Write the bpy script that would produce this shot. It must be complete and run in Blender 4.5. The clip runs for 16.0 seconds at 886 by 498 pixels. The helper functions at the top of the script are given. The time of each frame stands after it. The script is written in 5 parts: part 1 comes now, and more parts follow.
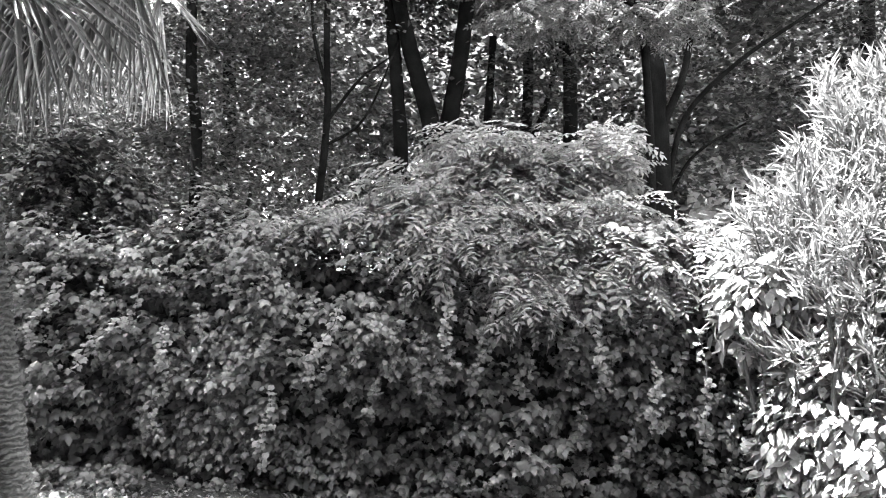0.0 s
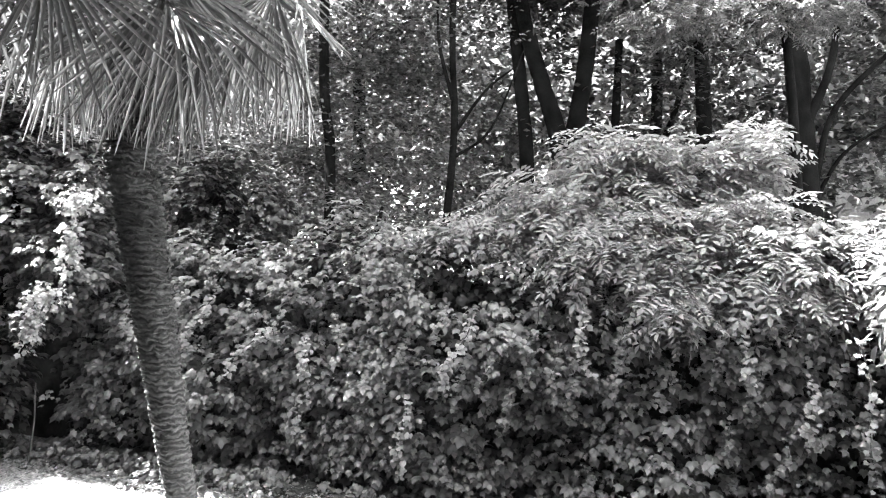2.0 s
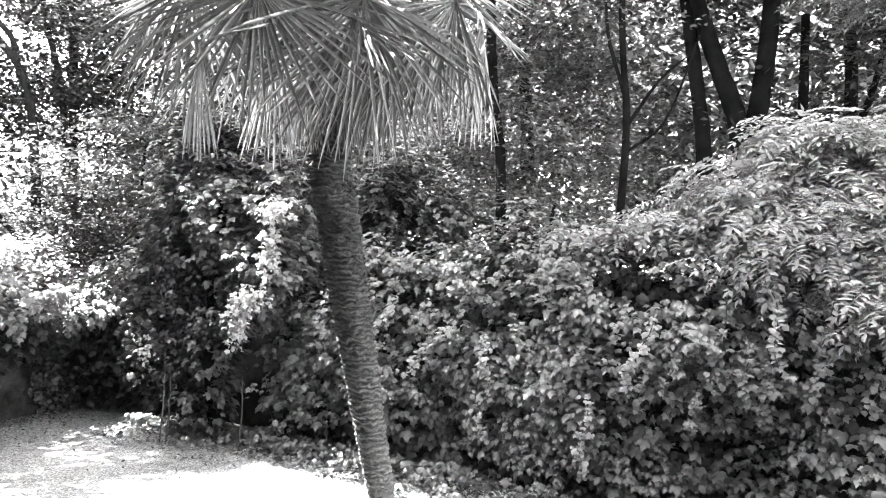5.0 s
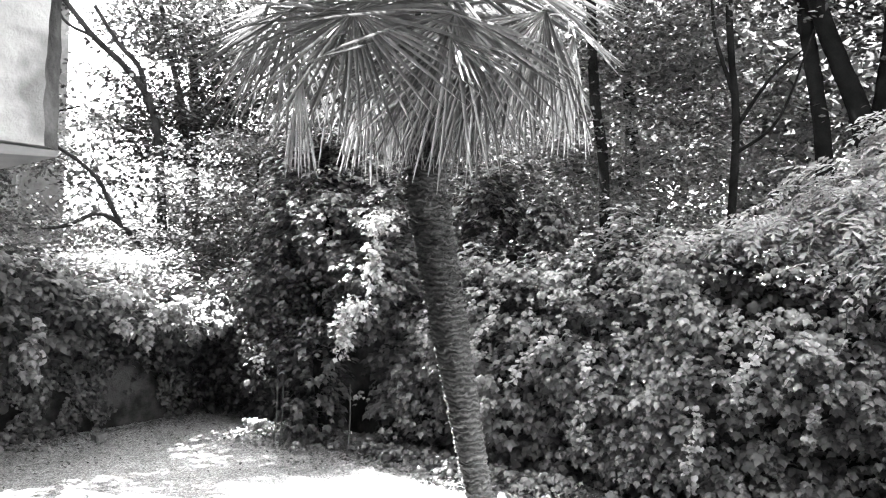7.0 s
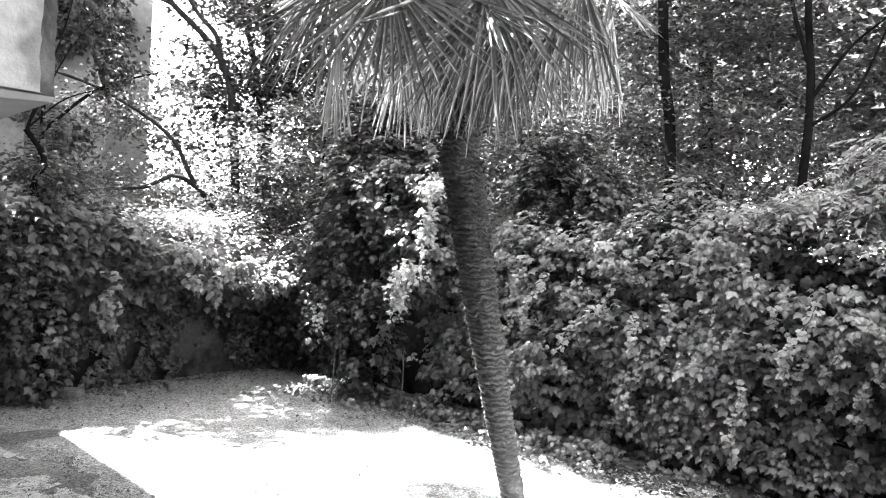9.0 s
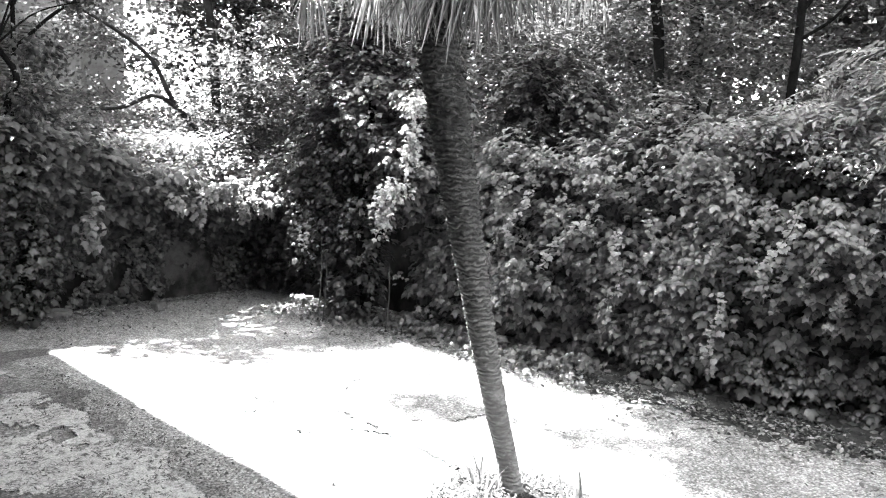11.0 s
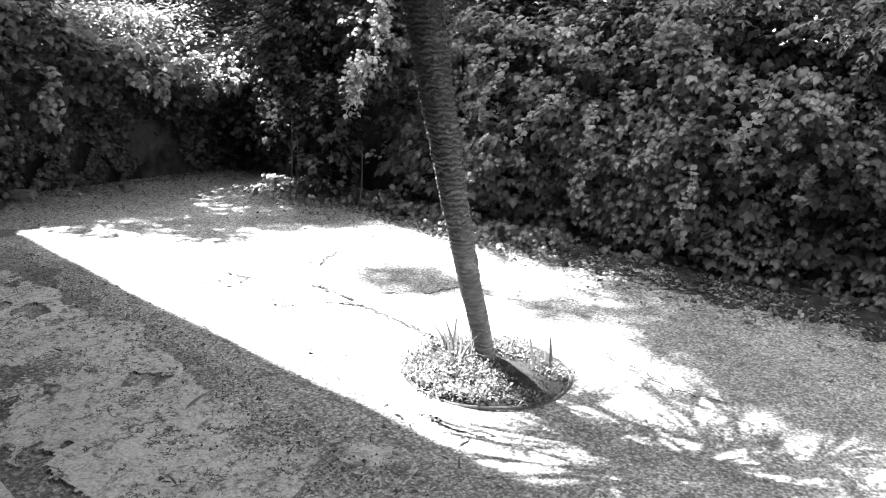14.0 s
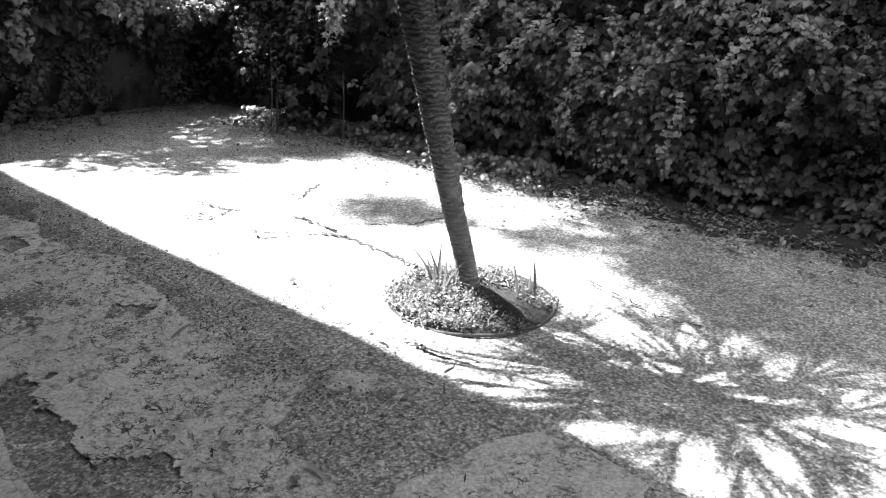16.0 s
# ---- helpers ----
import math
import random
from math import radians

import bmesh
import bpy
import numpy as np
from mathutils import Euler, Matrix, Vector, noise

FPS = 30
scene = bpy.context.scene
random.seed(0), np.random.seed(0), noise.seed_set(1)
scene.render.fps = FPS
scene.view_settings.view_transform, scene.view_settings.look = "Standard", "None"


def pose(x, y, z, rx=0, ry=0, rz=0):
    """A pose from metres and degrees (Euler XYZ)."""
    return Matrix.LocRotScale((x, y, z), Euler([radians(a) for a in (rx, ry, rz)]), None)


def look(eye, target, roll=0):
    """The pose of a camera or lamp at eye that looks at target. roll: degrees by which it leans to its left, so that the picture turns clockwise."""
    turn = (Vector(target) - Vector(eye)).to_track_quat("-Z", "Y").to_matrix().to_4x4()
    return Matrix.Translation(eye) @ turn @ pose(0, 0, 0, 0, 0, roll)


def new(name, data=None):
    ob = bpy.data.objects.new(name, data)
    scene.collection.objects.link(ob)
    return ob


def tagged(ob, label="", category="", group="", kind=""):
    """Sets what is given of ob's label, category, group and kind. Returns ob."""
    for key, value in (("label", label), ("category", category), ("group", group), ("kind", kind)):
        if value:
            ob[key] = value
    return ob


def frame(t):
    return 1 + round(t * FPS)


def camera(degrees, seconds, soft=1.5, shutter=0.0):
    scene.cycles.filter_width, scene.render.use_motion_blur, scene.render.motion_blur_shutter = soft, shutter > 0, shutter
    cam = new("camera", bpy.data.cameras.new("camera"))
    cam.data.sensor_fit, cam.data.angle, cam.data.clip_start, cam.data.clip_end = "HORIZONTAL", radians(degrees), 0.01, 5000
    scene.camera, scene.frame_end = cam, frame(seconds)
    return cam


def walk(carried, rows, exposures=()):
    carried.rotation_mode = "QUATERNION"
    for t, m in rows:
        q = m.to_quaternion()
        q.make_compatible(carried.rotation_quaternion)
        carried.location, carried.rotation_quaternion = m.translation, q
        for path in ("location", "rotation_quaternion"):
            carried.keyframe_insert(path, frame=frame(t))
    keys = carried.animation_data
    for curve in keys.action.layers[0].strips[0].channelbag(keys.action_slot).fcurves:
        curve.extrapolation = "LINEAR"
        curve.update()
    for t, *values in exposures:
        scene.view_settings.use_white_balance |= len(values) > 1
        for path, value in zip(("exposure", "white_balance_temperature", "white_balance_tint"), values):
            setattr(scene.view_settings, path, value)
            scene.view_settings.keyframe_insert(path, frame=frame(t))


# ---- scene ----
cam = camera(61.5, 16.0, soft=1.15)
ROWS = [
    (0.0, -0.013, -0.0084, 1.7766, 91.992, -2.912, 0.23),
    (0.5, -0.0299, -0.0002, 1.7732, 92.042, -2.748, 2.519),
    (1.0, -0.0436, 0.0014, 1.7707, 92.131, -2.468, 4.905),
    (1.5, -0.0586, 0.0063, 1.7692, 92.251, -2.294, 7.347),
    (2.0, -0.0679, 0.013, 1.7686, 92.361, -2.269, 9.843),
    (2.5, -0.0774, 0.0093, 1.768, 92.315, -2.237, 12.323),
    (3.0, -0.0888, 0.0006, 1.77, 92.132, -2.116, 14.777),
    (3.5, -0.1028, -0.0076, 1.7738, 91.885, -1.984, 17.114),
    (4.0, -0.1166, -0.0195, 1.7778, 91.626, -1.843, 19.286),
    (6.5, -0.1372, -0.0618, 1.7834, 92.339, -0.823, 28.132),
    (7.0, -0.0725, -0.0511, 1.7904, 92.251, -0.807, 30.82),
    (7.5, 0.0061, -0.0407, 1.7874, 92.135, -1.237, 33.464),
    (8.0, 0.0837, -0.0369, 1.7807, 91.753, -1.818, 35.457),
    (8.5, 0.1308, -0.0464, 1.7657, 91.01, -2.363, 36.341),
    (9.0, 0.1571, -0.0462, 1.7472, 89.895, -2.548, 36.453),
    (11.5, 0.1768, -0.0099, 1.6787, 82.579, -2.085, 35.184),
    (12.0, 0.1732, -0.0027, 1.6666, 81.136, -2.048, 34.792),
    (12.5, 0.1716, 0.0014, 1.6533, 79.701, -2.108, 34.452),
    (13.0, 0.1697, 0.0063, 1.638, 78.232, -2.136, 34.137),
    (13.5, 0.1706, 0.01, 1.6225, 76.754, -2.14, 33.84),
    (14.0, 0.174, 0.0122, 1.6107, 75.309, -2.035, 33.536),
    (14.5, 0.1733, 0.0154, 1.6017, 73.943, -1.899, 33.223),
    (15.0, 0.1732, 0.0208, 1.5917, 72.646, -1.814, 32.893),
    (15.5, 0.1721, 0.0257, 1.582, 71.476, -1.811, 32.587),
    (16.0, 0.1689, 0.0307, 1.5716, 70.381, -1.923, 32.282),
]
EXPOSURES = [(0.0, 4.3), (4.0, 4.95), (7.0, 4.72), (9.0, 4.5), (11.5, 4.3), (12.5, 4.08), (14.0, 3.5), (15.0, 3.2), (16.0, 2.95)]
walk(cam, [(t, pose(x, y, z, rx, ry, rz)) for t, x, y, z, rx, ry, rz in ROWS], EXPOSURES)

# ---- light: a high sun from the garden's far left, and a clear sky ----
SUN_WAY = Vector((0.9957, 0.0934, 0.0)) * math.cos(radians(64.2)) - Vector((0, 0, math.sin(radians(64.2))))
sun = new("sun", bpy.data.lights.new("sun", "SUN"))
sun.data.energy, sun.data.angle = 5.0, radians(0.55)
sun.matrix_world = look(-SUN_WAY * 60, (0, 0, 0))
world = bpy.data.worlds.new("sky")
scene.world = world
world.use_nodes = True
wn, wl = world.node_tree.nodes, world.node_tree.links
sky = wn.new("ShaderNodeTexSky")
sky.sky_type, sky.sun_disc, sky.sun_elevation, sky.sun_rotation = "NISHITA", False, radians(64.2), radians(265)
grey = wn.new("ShaderNodeRGBToBW")  # the film is black and white
wl.new(sky.outputs[0], grey.inputs[0])
wl.new(grey.outputs[0], wn["Background"].inputs[0])
wn["Background"].inputs[1].default_value = 0.15


# ---- materials ----
def material(name):
    m = bpy.data.materials.new(name)
    m.use_nodes = True
    return m, m.node_tree.nodes, m.node_tree.links, m.node_tree.nodes["Principled BSDF"]


def ramp(nodes, stops):
    r = nodes.new("ShaderNodeValToRGB")
    e = r.color_ramp.elements
    while len(e) < len(stops):
        e.new(0.5)
    for el, (p, v) in zip(e, stops):
        el.position, el.color = p, (v, v, v, 1)
    return r


def noise_node(nodes, links, coords, scale, detail=6.0, rough=0.6):
    n = nodes.new("ShaderNodeTexNoise")
    n.inputs["Scale"].default_value, n.inputs["Detail"].default_value, n.inputs["Roughness"].default_value = scale, detail, rough
    links.new(coords, n.inputs["Vector"])
    return n


def mix(nodes, links, kind, fac, a, b):
    x = nodes.new("ShaderNodeMix")
    x.data_type, x.blend_type = "RGBA", kind
    for socket, value in ((x.inputs[0], fac), (x.inputs[6], a), (x.inputs[7], b)):
        if isinstance(value, (int, float)):
            socket.default_value = value if socket.type == "VALUE" else (value, value, value, 1)
        else:
            links.new(value, socket)
    return x.outputs[2]


def bump(nodes, links, height, strength, distance, bsdf):
    b = nodes.new("ShaderNodeBump")
    b.inputs["Strength"].default_value, b.inputs["Distance"].default_value = strength, distance
    links.new(height, b.inputs["Height"])
    links.new(b.outputs[0], bsdf.inputs["Normal"])


def leaf_material(name, low, high, rough=0.45, through_light=0.3, gloss=0.25):
    """Leaves differ one from another, and let some light through."""
    m, n, l, p = material(name)
    geo = n.new("ShaderNodeNewGeometry")
    r = ramp(n, [(0.0, low), (0.55, (low + high) / 2), (1.0, high)])
    l.new(geo.outputs["Random Per Island"], r.inputs[0])
    tex = n.new("ShaderNodeTexCoord")
    blotch = noise_node(n, l, tex.outputs["Object"], 30.0, 3.0)
    r2 = ramp(n, [(0.3, 0.75), (0.7, 1.15)])
    l.new(blotch.outputs["Fac"], r2.inputs[0])
    col = mix(n, l, "MULTIPLY", 1.0, r.outputs[0], r2.outputs[0])
    l.new(col, p.inputs["Base Color"])
    p.inputs["Roughness"].default_value = rough
    p.inputs["Specular IOR Level"].default_value = gloss
    tr = n.new("ShaderNodeBsdfTranslucent")
    l.new(col, tr.inputs[0])
    mx = n.new("ShaderNodeMixShader")
    mx.inputs[0].default_value = through_light
    l.new(p.outputs[0], mx.inputs[1])
    l.new(tr.outputs[0], mx.inputs[2])
    l.new(mx.outputs[0], n["Material Output"].inputs[0])
    return m


def surface(name, low, high, scale, fine, rough=0.85, bump_size=0.004, strength=0.6, contrast=(0.35, 0.65), gloss=0.15):
    """A plain rough surface with stains at one size and grain at another."""
    m, n, l, p = material(name)
    tex = n.new("ShaderNodeTexCoord")
    a = noise_node(n, l, tex.outputs["Object"], scale, 5.0)
    b = noise_node(n, l, tex.outputs["Object"], fine, 8.0, 0.7)
    r = ramp(n, [(contrast[0], low), (contrast[1], high)])
    l.new(a.outputs["Fac"], r.inputs[0])
    r2 = ramp(n, [(0.3, 0.7), (0.7, 1.2)])
    l.new(b.outputs["Fac"], r2.inputs[0])
    l.new(mix(n, l, "MULTIPLY", 1.0, r.outputs[0], r2.outputs[0]), p.inputs["Base Color"])
    p.inputs["Roughness"].default_value = rough
    p.inputs["Specular IOR Level"].default_value = gloss
    bump(n, l, b.outputs["Fac"], strength, bump_size, p)
    return m


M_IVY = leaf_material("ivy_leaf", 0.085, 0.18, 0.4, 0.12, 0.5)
M_IVY_MID = leaf_material("mid_ivy_leaf", 0.042, 0.125, 0.38, 0.1, 0.5)
# darker copy of the ivy leaf, with shade put into its colour
M_IVY_SHADED = leaf_material("shaded_ivy_leaf", 0.016, 0.07, 0.45, 0.15, 0.35)
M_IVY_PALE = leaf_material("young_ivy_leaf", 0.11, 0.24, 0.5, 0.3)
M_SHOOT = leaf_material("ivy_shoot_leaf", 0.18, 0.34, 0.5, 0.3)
M_LOCUST = leaf_material("locust_leaf", 0.035, 0.1, 0.5, 0.4)
M_SHRUB = leaf_material("pale_shrub_leaf", 0.16, 0.36, 0.5, 0.4)
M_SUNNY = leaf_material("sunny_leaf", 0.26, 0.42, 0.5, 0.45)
M_WOODS = leaf_material("tree_leaf", 0.016, 0.12, 0.5, 0.5)
# dark copy of the tree leaf: the woods' shade put into its colour
M_WOODS_SHADED = leaf_material("shaded_tree_leaf", 0.006, 0.05, 0.5, 0.4)
# lighter copy for far crowns, the sunlight on them put into its colour
M_FAR = leaf_material("far_tree_leaf", 0.035, 0.2, 0.5, 0.5)
M_HANGING = leaf_material("hanging_leaf", 0.06, 0.16, 0.5, 0.4)
M_AIRY = leaf_material("airy_tree_leaf", 0.012, 0.06, 0.5, 0.4)
M_OLEANDER = leaf_material("oleander_leaf", 0.11, 0.28, 0.4, 0.3)
M_PALM = leaf_material("palm_leaf", 0.05, 0.23, 0.4, 0.25, 0.4)
M_PALM_DRY = leaf_material("dry_palm_leaf", 0.26, 0.4, 0.6, 0.25)
M_BED = leaf_material("bed_plant_leaf", 0.09, 0.32, 0.5, 0.35)
M_LAUREL = leaf_material("laurel_leaf", 0.2, 0.36, 0.4, 0.3)
M_LITTER = leaf_material("dry_leaf", 0.03, 0.27, 0.8, 0.05)
# bark far blacker than wood: shade under the crowns is in this colour
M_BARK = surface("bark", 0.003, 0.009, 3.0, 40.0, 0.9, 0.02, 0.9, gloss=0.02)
M_GREY_BARK = surface("grey_bark", 0.012, 0.03, 4.0, 40.0, 0.9, 0.015, 0.8, gloss=0.05)
M_MASONRY = surface("bare_masonry", 0.025, 0.1, 16.0, 60.0, 0.95, 0.012, 0.9, gloss=0.05)
M_STEM = surface("vine_stem", 0.04, 0.08, 8.0, 60.0, 0.8, 0.004, 0.6)
# old wall, toned dark so that the ivy's gaps read as deep shade
M_OLDWALL = surface("old_wall", 0.012, 0.055, 2.2, 18.0, 0.95, 0.02, 0.9, (0.42, 0.6))
M_PLASTER = surface("pale_plaster", 0.17, 0.29, 2.6, 14.0, 0.9, 0.012, 0.8, (0.46, 0.5))
M_PLASTER_GREY = surface("grey_plaster", 0.14, 0.203, 0.5, 8.0, 0.9, 0.006, 0.4)
M_SHUTTER = surface("painted_shutter", 0.07, 0.1, 2.0, 30.0, 0.6, 0.002, 0.3)
M_ROOF = surface("roof_tile", 0.05, 0.1, 2.0, 20.0, 0.9, 0.01, 0.5)
M_STONE = surface("stone", 0.1, 0.16, 5.0, 30.0, 0.9, 0.01, 0.6)
M_CRUMB = surface("crumbled_asphalt", 0.045, 0.085, 10.0, 80.0, 1.0, 0.004, 0.5)
M_SOIL = surface("soil", 0.02, 0.05, 7.0, 60.0, 1.0, 0.02, 1.0)
M_DIRT = surface("dirt_in_cracks", 0.025, 0.05, 10.0, 80.0, 1.0, 0.01, 0.8)
M_GLASS, gn, gl, gp = material("window_glass")
gp.inputs["Base Color"].default_value = (0.03, 0.03, 0.03, 1)
gp.inputs["Roughness"].default_value = 0.05


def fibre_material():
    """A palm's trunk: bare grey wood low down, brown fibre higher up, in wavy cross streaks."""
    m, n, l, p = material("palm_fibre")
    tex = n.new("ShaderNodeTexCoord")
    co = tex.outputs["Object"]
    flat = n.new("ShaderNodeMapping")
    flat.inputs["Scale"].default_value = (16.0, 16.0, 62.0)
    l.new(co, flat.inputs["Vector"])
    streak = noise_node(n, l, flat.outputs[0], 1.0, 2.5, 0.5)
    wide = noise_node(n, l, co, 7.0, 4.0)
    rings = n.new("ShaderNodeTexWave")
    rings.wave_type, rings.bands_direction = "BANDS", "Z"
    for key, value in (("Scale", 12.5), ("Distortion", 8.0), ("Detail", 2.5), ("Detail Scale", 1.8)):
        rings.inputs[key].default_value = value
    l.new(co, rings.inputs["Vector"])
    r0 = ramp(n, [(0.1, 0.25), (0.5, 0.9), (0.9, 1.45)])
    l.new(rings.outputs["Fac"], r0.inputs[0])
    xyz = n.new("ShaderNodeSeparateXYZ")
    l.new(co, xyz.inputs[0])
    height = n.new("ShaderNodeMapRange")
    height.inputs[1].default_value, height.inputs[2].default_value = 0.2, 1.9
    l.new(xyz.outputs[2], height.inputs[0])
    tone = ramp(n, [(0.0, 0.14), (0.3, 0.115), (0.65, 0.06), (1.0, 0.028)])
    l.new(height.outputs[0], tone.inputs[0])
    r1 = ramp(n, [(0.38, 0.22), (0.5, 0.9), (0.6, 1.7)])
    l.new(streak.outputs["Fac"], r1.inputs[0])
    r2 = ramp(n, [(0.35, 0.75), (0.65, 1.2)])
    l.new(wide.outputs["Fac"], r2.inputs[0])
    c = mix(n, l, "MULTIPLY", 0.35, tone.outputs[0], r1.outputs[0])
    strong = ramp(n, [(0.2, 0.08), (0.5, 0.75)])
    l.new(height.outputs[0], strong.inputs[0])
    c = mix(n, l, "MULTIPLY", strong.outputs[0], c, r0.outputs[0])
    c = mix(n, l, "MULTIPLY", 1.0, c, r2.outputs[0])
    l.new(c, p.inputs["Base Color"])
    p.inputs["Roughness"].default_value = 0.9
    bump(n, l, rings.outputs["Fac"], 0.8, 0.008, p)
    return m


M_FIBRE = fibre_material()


def ground_material(name="worn_asphalt", tones=(0.225, 0.26, 0.3)):
    """Worn asphalt and thin concrete, broken and patched, with dirt in the hollows."""
    m, n, l, p = material(name)
    tex = n.new("ShaderNodeTexCoord")
    co = tex.outputs["Object"]
    patch = noise_node(n, l, co, 0.75, 8.0, 0.62)
    grit = noise_node(n, l, co, 48.0, 2.0, 0.6)
    mid = noise_node(n, l, co, 7.0, 9.0, 0.7)
    r = ramp(n, [(0.44, tones[0]), (0.50, tones[1]), (0.56, tones[2])])
    l.new(patch.outputs["Fac"], r.inputs[0])
    r2 = ramp(n, [(0.36, 0.55), (0.44, 0.95), (0.7, 1.15)])
    l.new(mid.outputs["Fac"], r2.inputs[0])
    c = mix(n, l, "MULTIPLY", 1.0, r.outputs[0], r2.outputs[0])
    r3 = ramp(n, [(0.4, 0.72), (0.49, 0.97), (0.6, 1.2)])
    l.new(grit.outputs["Fac"], r3.inputs[0])
    c = mix(n, l, "MULTIPLY", 1.0, c, r3.outputs[0])
    cells = n.new("ShaderNodeTexVoronoi")
    cells.inputs["Scale"].default_value = 85.0
    l.new(co, cells.inputs["Vector"])
    tint = n.new("ShaderNodeRGBToBW")
    l.new(cells.outputs["Color"], tint.inputs[0])
    r4 = ramp(n, [(0.25, 0.45), (0.5, 0.95), (0.75, 1.55)])
    l.new(tint.outputs[0], r4.inputs[0])
    c = mix(n, l, "MULTIPLY", 0.9, c, r4.outputs[0])
    r5 = ramp(n, [(0.25, 1.1), (0.7, 0.3)])
    l.new(cells.outputs["Distance"], r5.inputs[0])
    c = mix(n, l, "MULTIPLY", 0.4, c, r5.outputs[0])
    l.new(c, p.inputs["Base Color"])
    p.inputs["Roughness"].default_value = 0.95
    add = n.new("ShaderNodeMath")
    add.operation = "ADD"
    l.new(mid.outputs["Fac"], add.inputs[0])
    l.new(grit.outputs["Fac"], add.inputs[1])
    bump(n, l, add.outputs[0], 1.0, 0.016, p)
    return m


M_GROUND = ground_material()
M_MOULD = surface("leaf_mould", 0.025, 0.06, 9.0, 70.0, 1.0, 0.015, 0.9)
M_GRAVEL = ground_material("dirt_and_gravel", (0.1, 0.15, 0.21))


def apron_material(name="worn_concrete", wear=1.0):
    """Thin old concrete: pale and fine-grained, with stains and dark crooked hair cracks."""
    m, n, l, p = material(name)
    tex = n.new("ShaderNodeTexCoord")
    co = tex.outputs["Object"]
    wide = noise_node(n, l, co, 2.0, 8.0, 0.62)
    spot = noise_node(n, l, co, 16.0, 9.0, 0.72)
    crack = noise_node(n, l, co, 7.0, 4.0, 0.55)
    grain = noise_node(n, l, co, 75.0, 4.0, 0.7)
    tone = ramp(n, [(0.35, 0.35), (0.65, 0.42)])
    l.new(wide.outputs["Fac"], tone.inputs[0])
    r1 = ramp(n, [(0.4, 0.25), (0.44, 0.86), (0.52, 1.0)])
    l.new(spot.outputs["Fac"], r1.inputs[0])
    r2 = ramp(n, [(0.475, 1.0), (0.493, 0.2), (0.507, 0.2), (0.525, 1.0)])
    l.new(crack.outputs["Fac"], r2.inputs[0])
    flake = noise_node(n, l, co, 19.0, 3.0, 0.55)
    r6 = ramp(n, [(0.468, 1.0), (0.486, 0.12), (0.514, 0.12), (0.532, 1.0)])
    l.new(flake.outputs["Fac"], r6.inputs[0])
    here = noise_node(n, l, co, 6.0, 4.0, 0.6)
    r7 = ramp(n, [(0.48, 0.0), (0.56, wear)])
    l.new(here.outputs["Fac"], r7.inputs[0])
    r3 = ramp(n, [(0.35, 0.62), (0.65, 1.25)])
    l.new(grain.outputs["Fac"], r3.inputs[0])
    c = mix(n, l, "MULTIPLY", 0.9 * wear, tone.outputs[0], r1.outputs[0])
    c = mix(n, l, "MULTIPLY", 0.35 * wear, c, r2.outputs[0])
    c = mix(n, l, "MULTIPLY", r7.outputs[0], c, r6.outputs[0])
    c = mix(n, l, "MULTIPLY", 1.0, c, r3.outputs[0])
    l.new(c, p.inputs["Base Color"])
    p.inputs["Roughness"].default_value = 0.93
    bump(n, l, spot.outputs["Fac"], 0.9, 0.02, p)
    return m


M_APRON = apron_material()
M_SLAB = apron_material("smooth_old_concrete", 0.7)


# ---- builders ----
def finish(ob, mat):
    ob.data.materials.append(mat)
    return ob


def part(name, bm, mat, parent=None, label="", smooth=False):
    me = bpy.data.meshes.new(name)
    bmesh.ops.recalc_face_normals(bm, faces=bm.faces[:])
    bm.to_mesh(me)
    bm.free()
    if smooth:
        me.polygons.foreach_set("use_smooth", [True] * len(me.polygons))
    ob = finish(new(name, me), mat)
    ob.parent = parent
    return tagged(ob, label)


def empty(name, place, label, category, group="", kind=""):
    ob = new(name)
    ob.location = place
    bpy.context.view_layer.update()
    return tagged(ob, label, category, group, kind)


def under(ob, parent):
    """Parts are built in world places; this keeps them there under their thing."""
    ob.parent = parent
    ob.matrix_parent_inverse = Matrix.Translation(parent.location).inverted()
    return ob


def raw_mesh(name, verts, faces, mat, smooth=False):
    """A mesh from arrays of vertices (N, 3) and of faces that all have as many corners."""
    me = bpy.data.meshes.new(name)
    verts, faces = np.asarray(verts, np.float32), np.asarray(faces, np.int32)
    k = faces.shape[1]
    me.vertices.add(len(verts))
    me.vertices.foreach_set("co", verts.ravel())
    me.loops.add(faces.size)
    me.loops.foreach_set("vertex_index", faces.ravel())
    me.polygons.add(len(faces))
    me.polygons.foreach_set("loop_start", np.arange(0, faces.size, k, dtype=np.int32))
    if smooth:
        me.polygons.foreach_set("use_smooth", np.ones(len(faces), bool))
    me.update(calc_edges=True)
    me.validate()
    me.materials.append(mat)
    return me


def unit(a):
    return a / np.maximum(np.linalg.norm(a, axis=-1, keepdims=True), 1e-9)


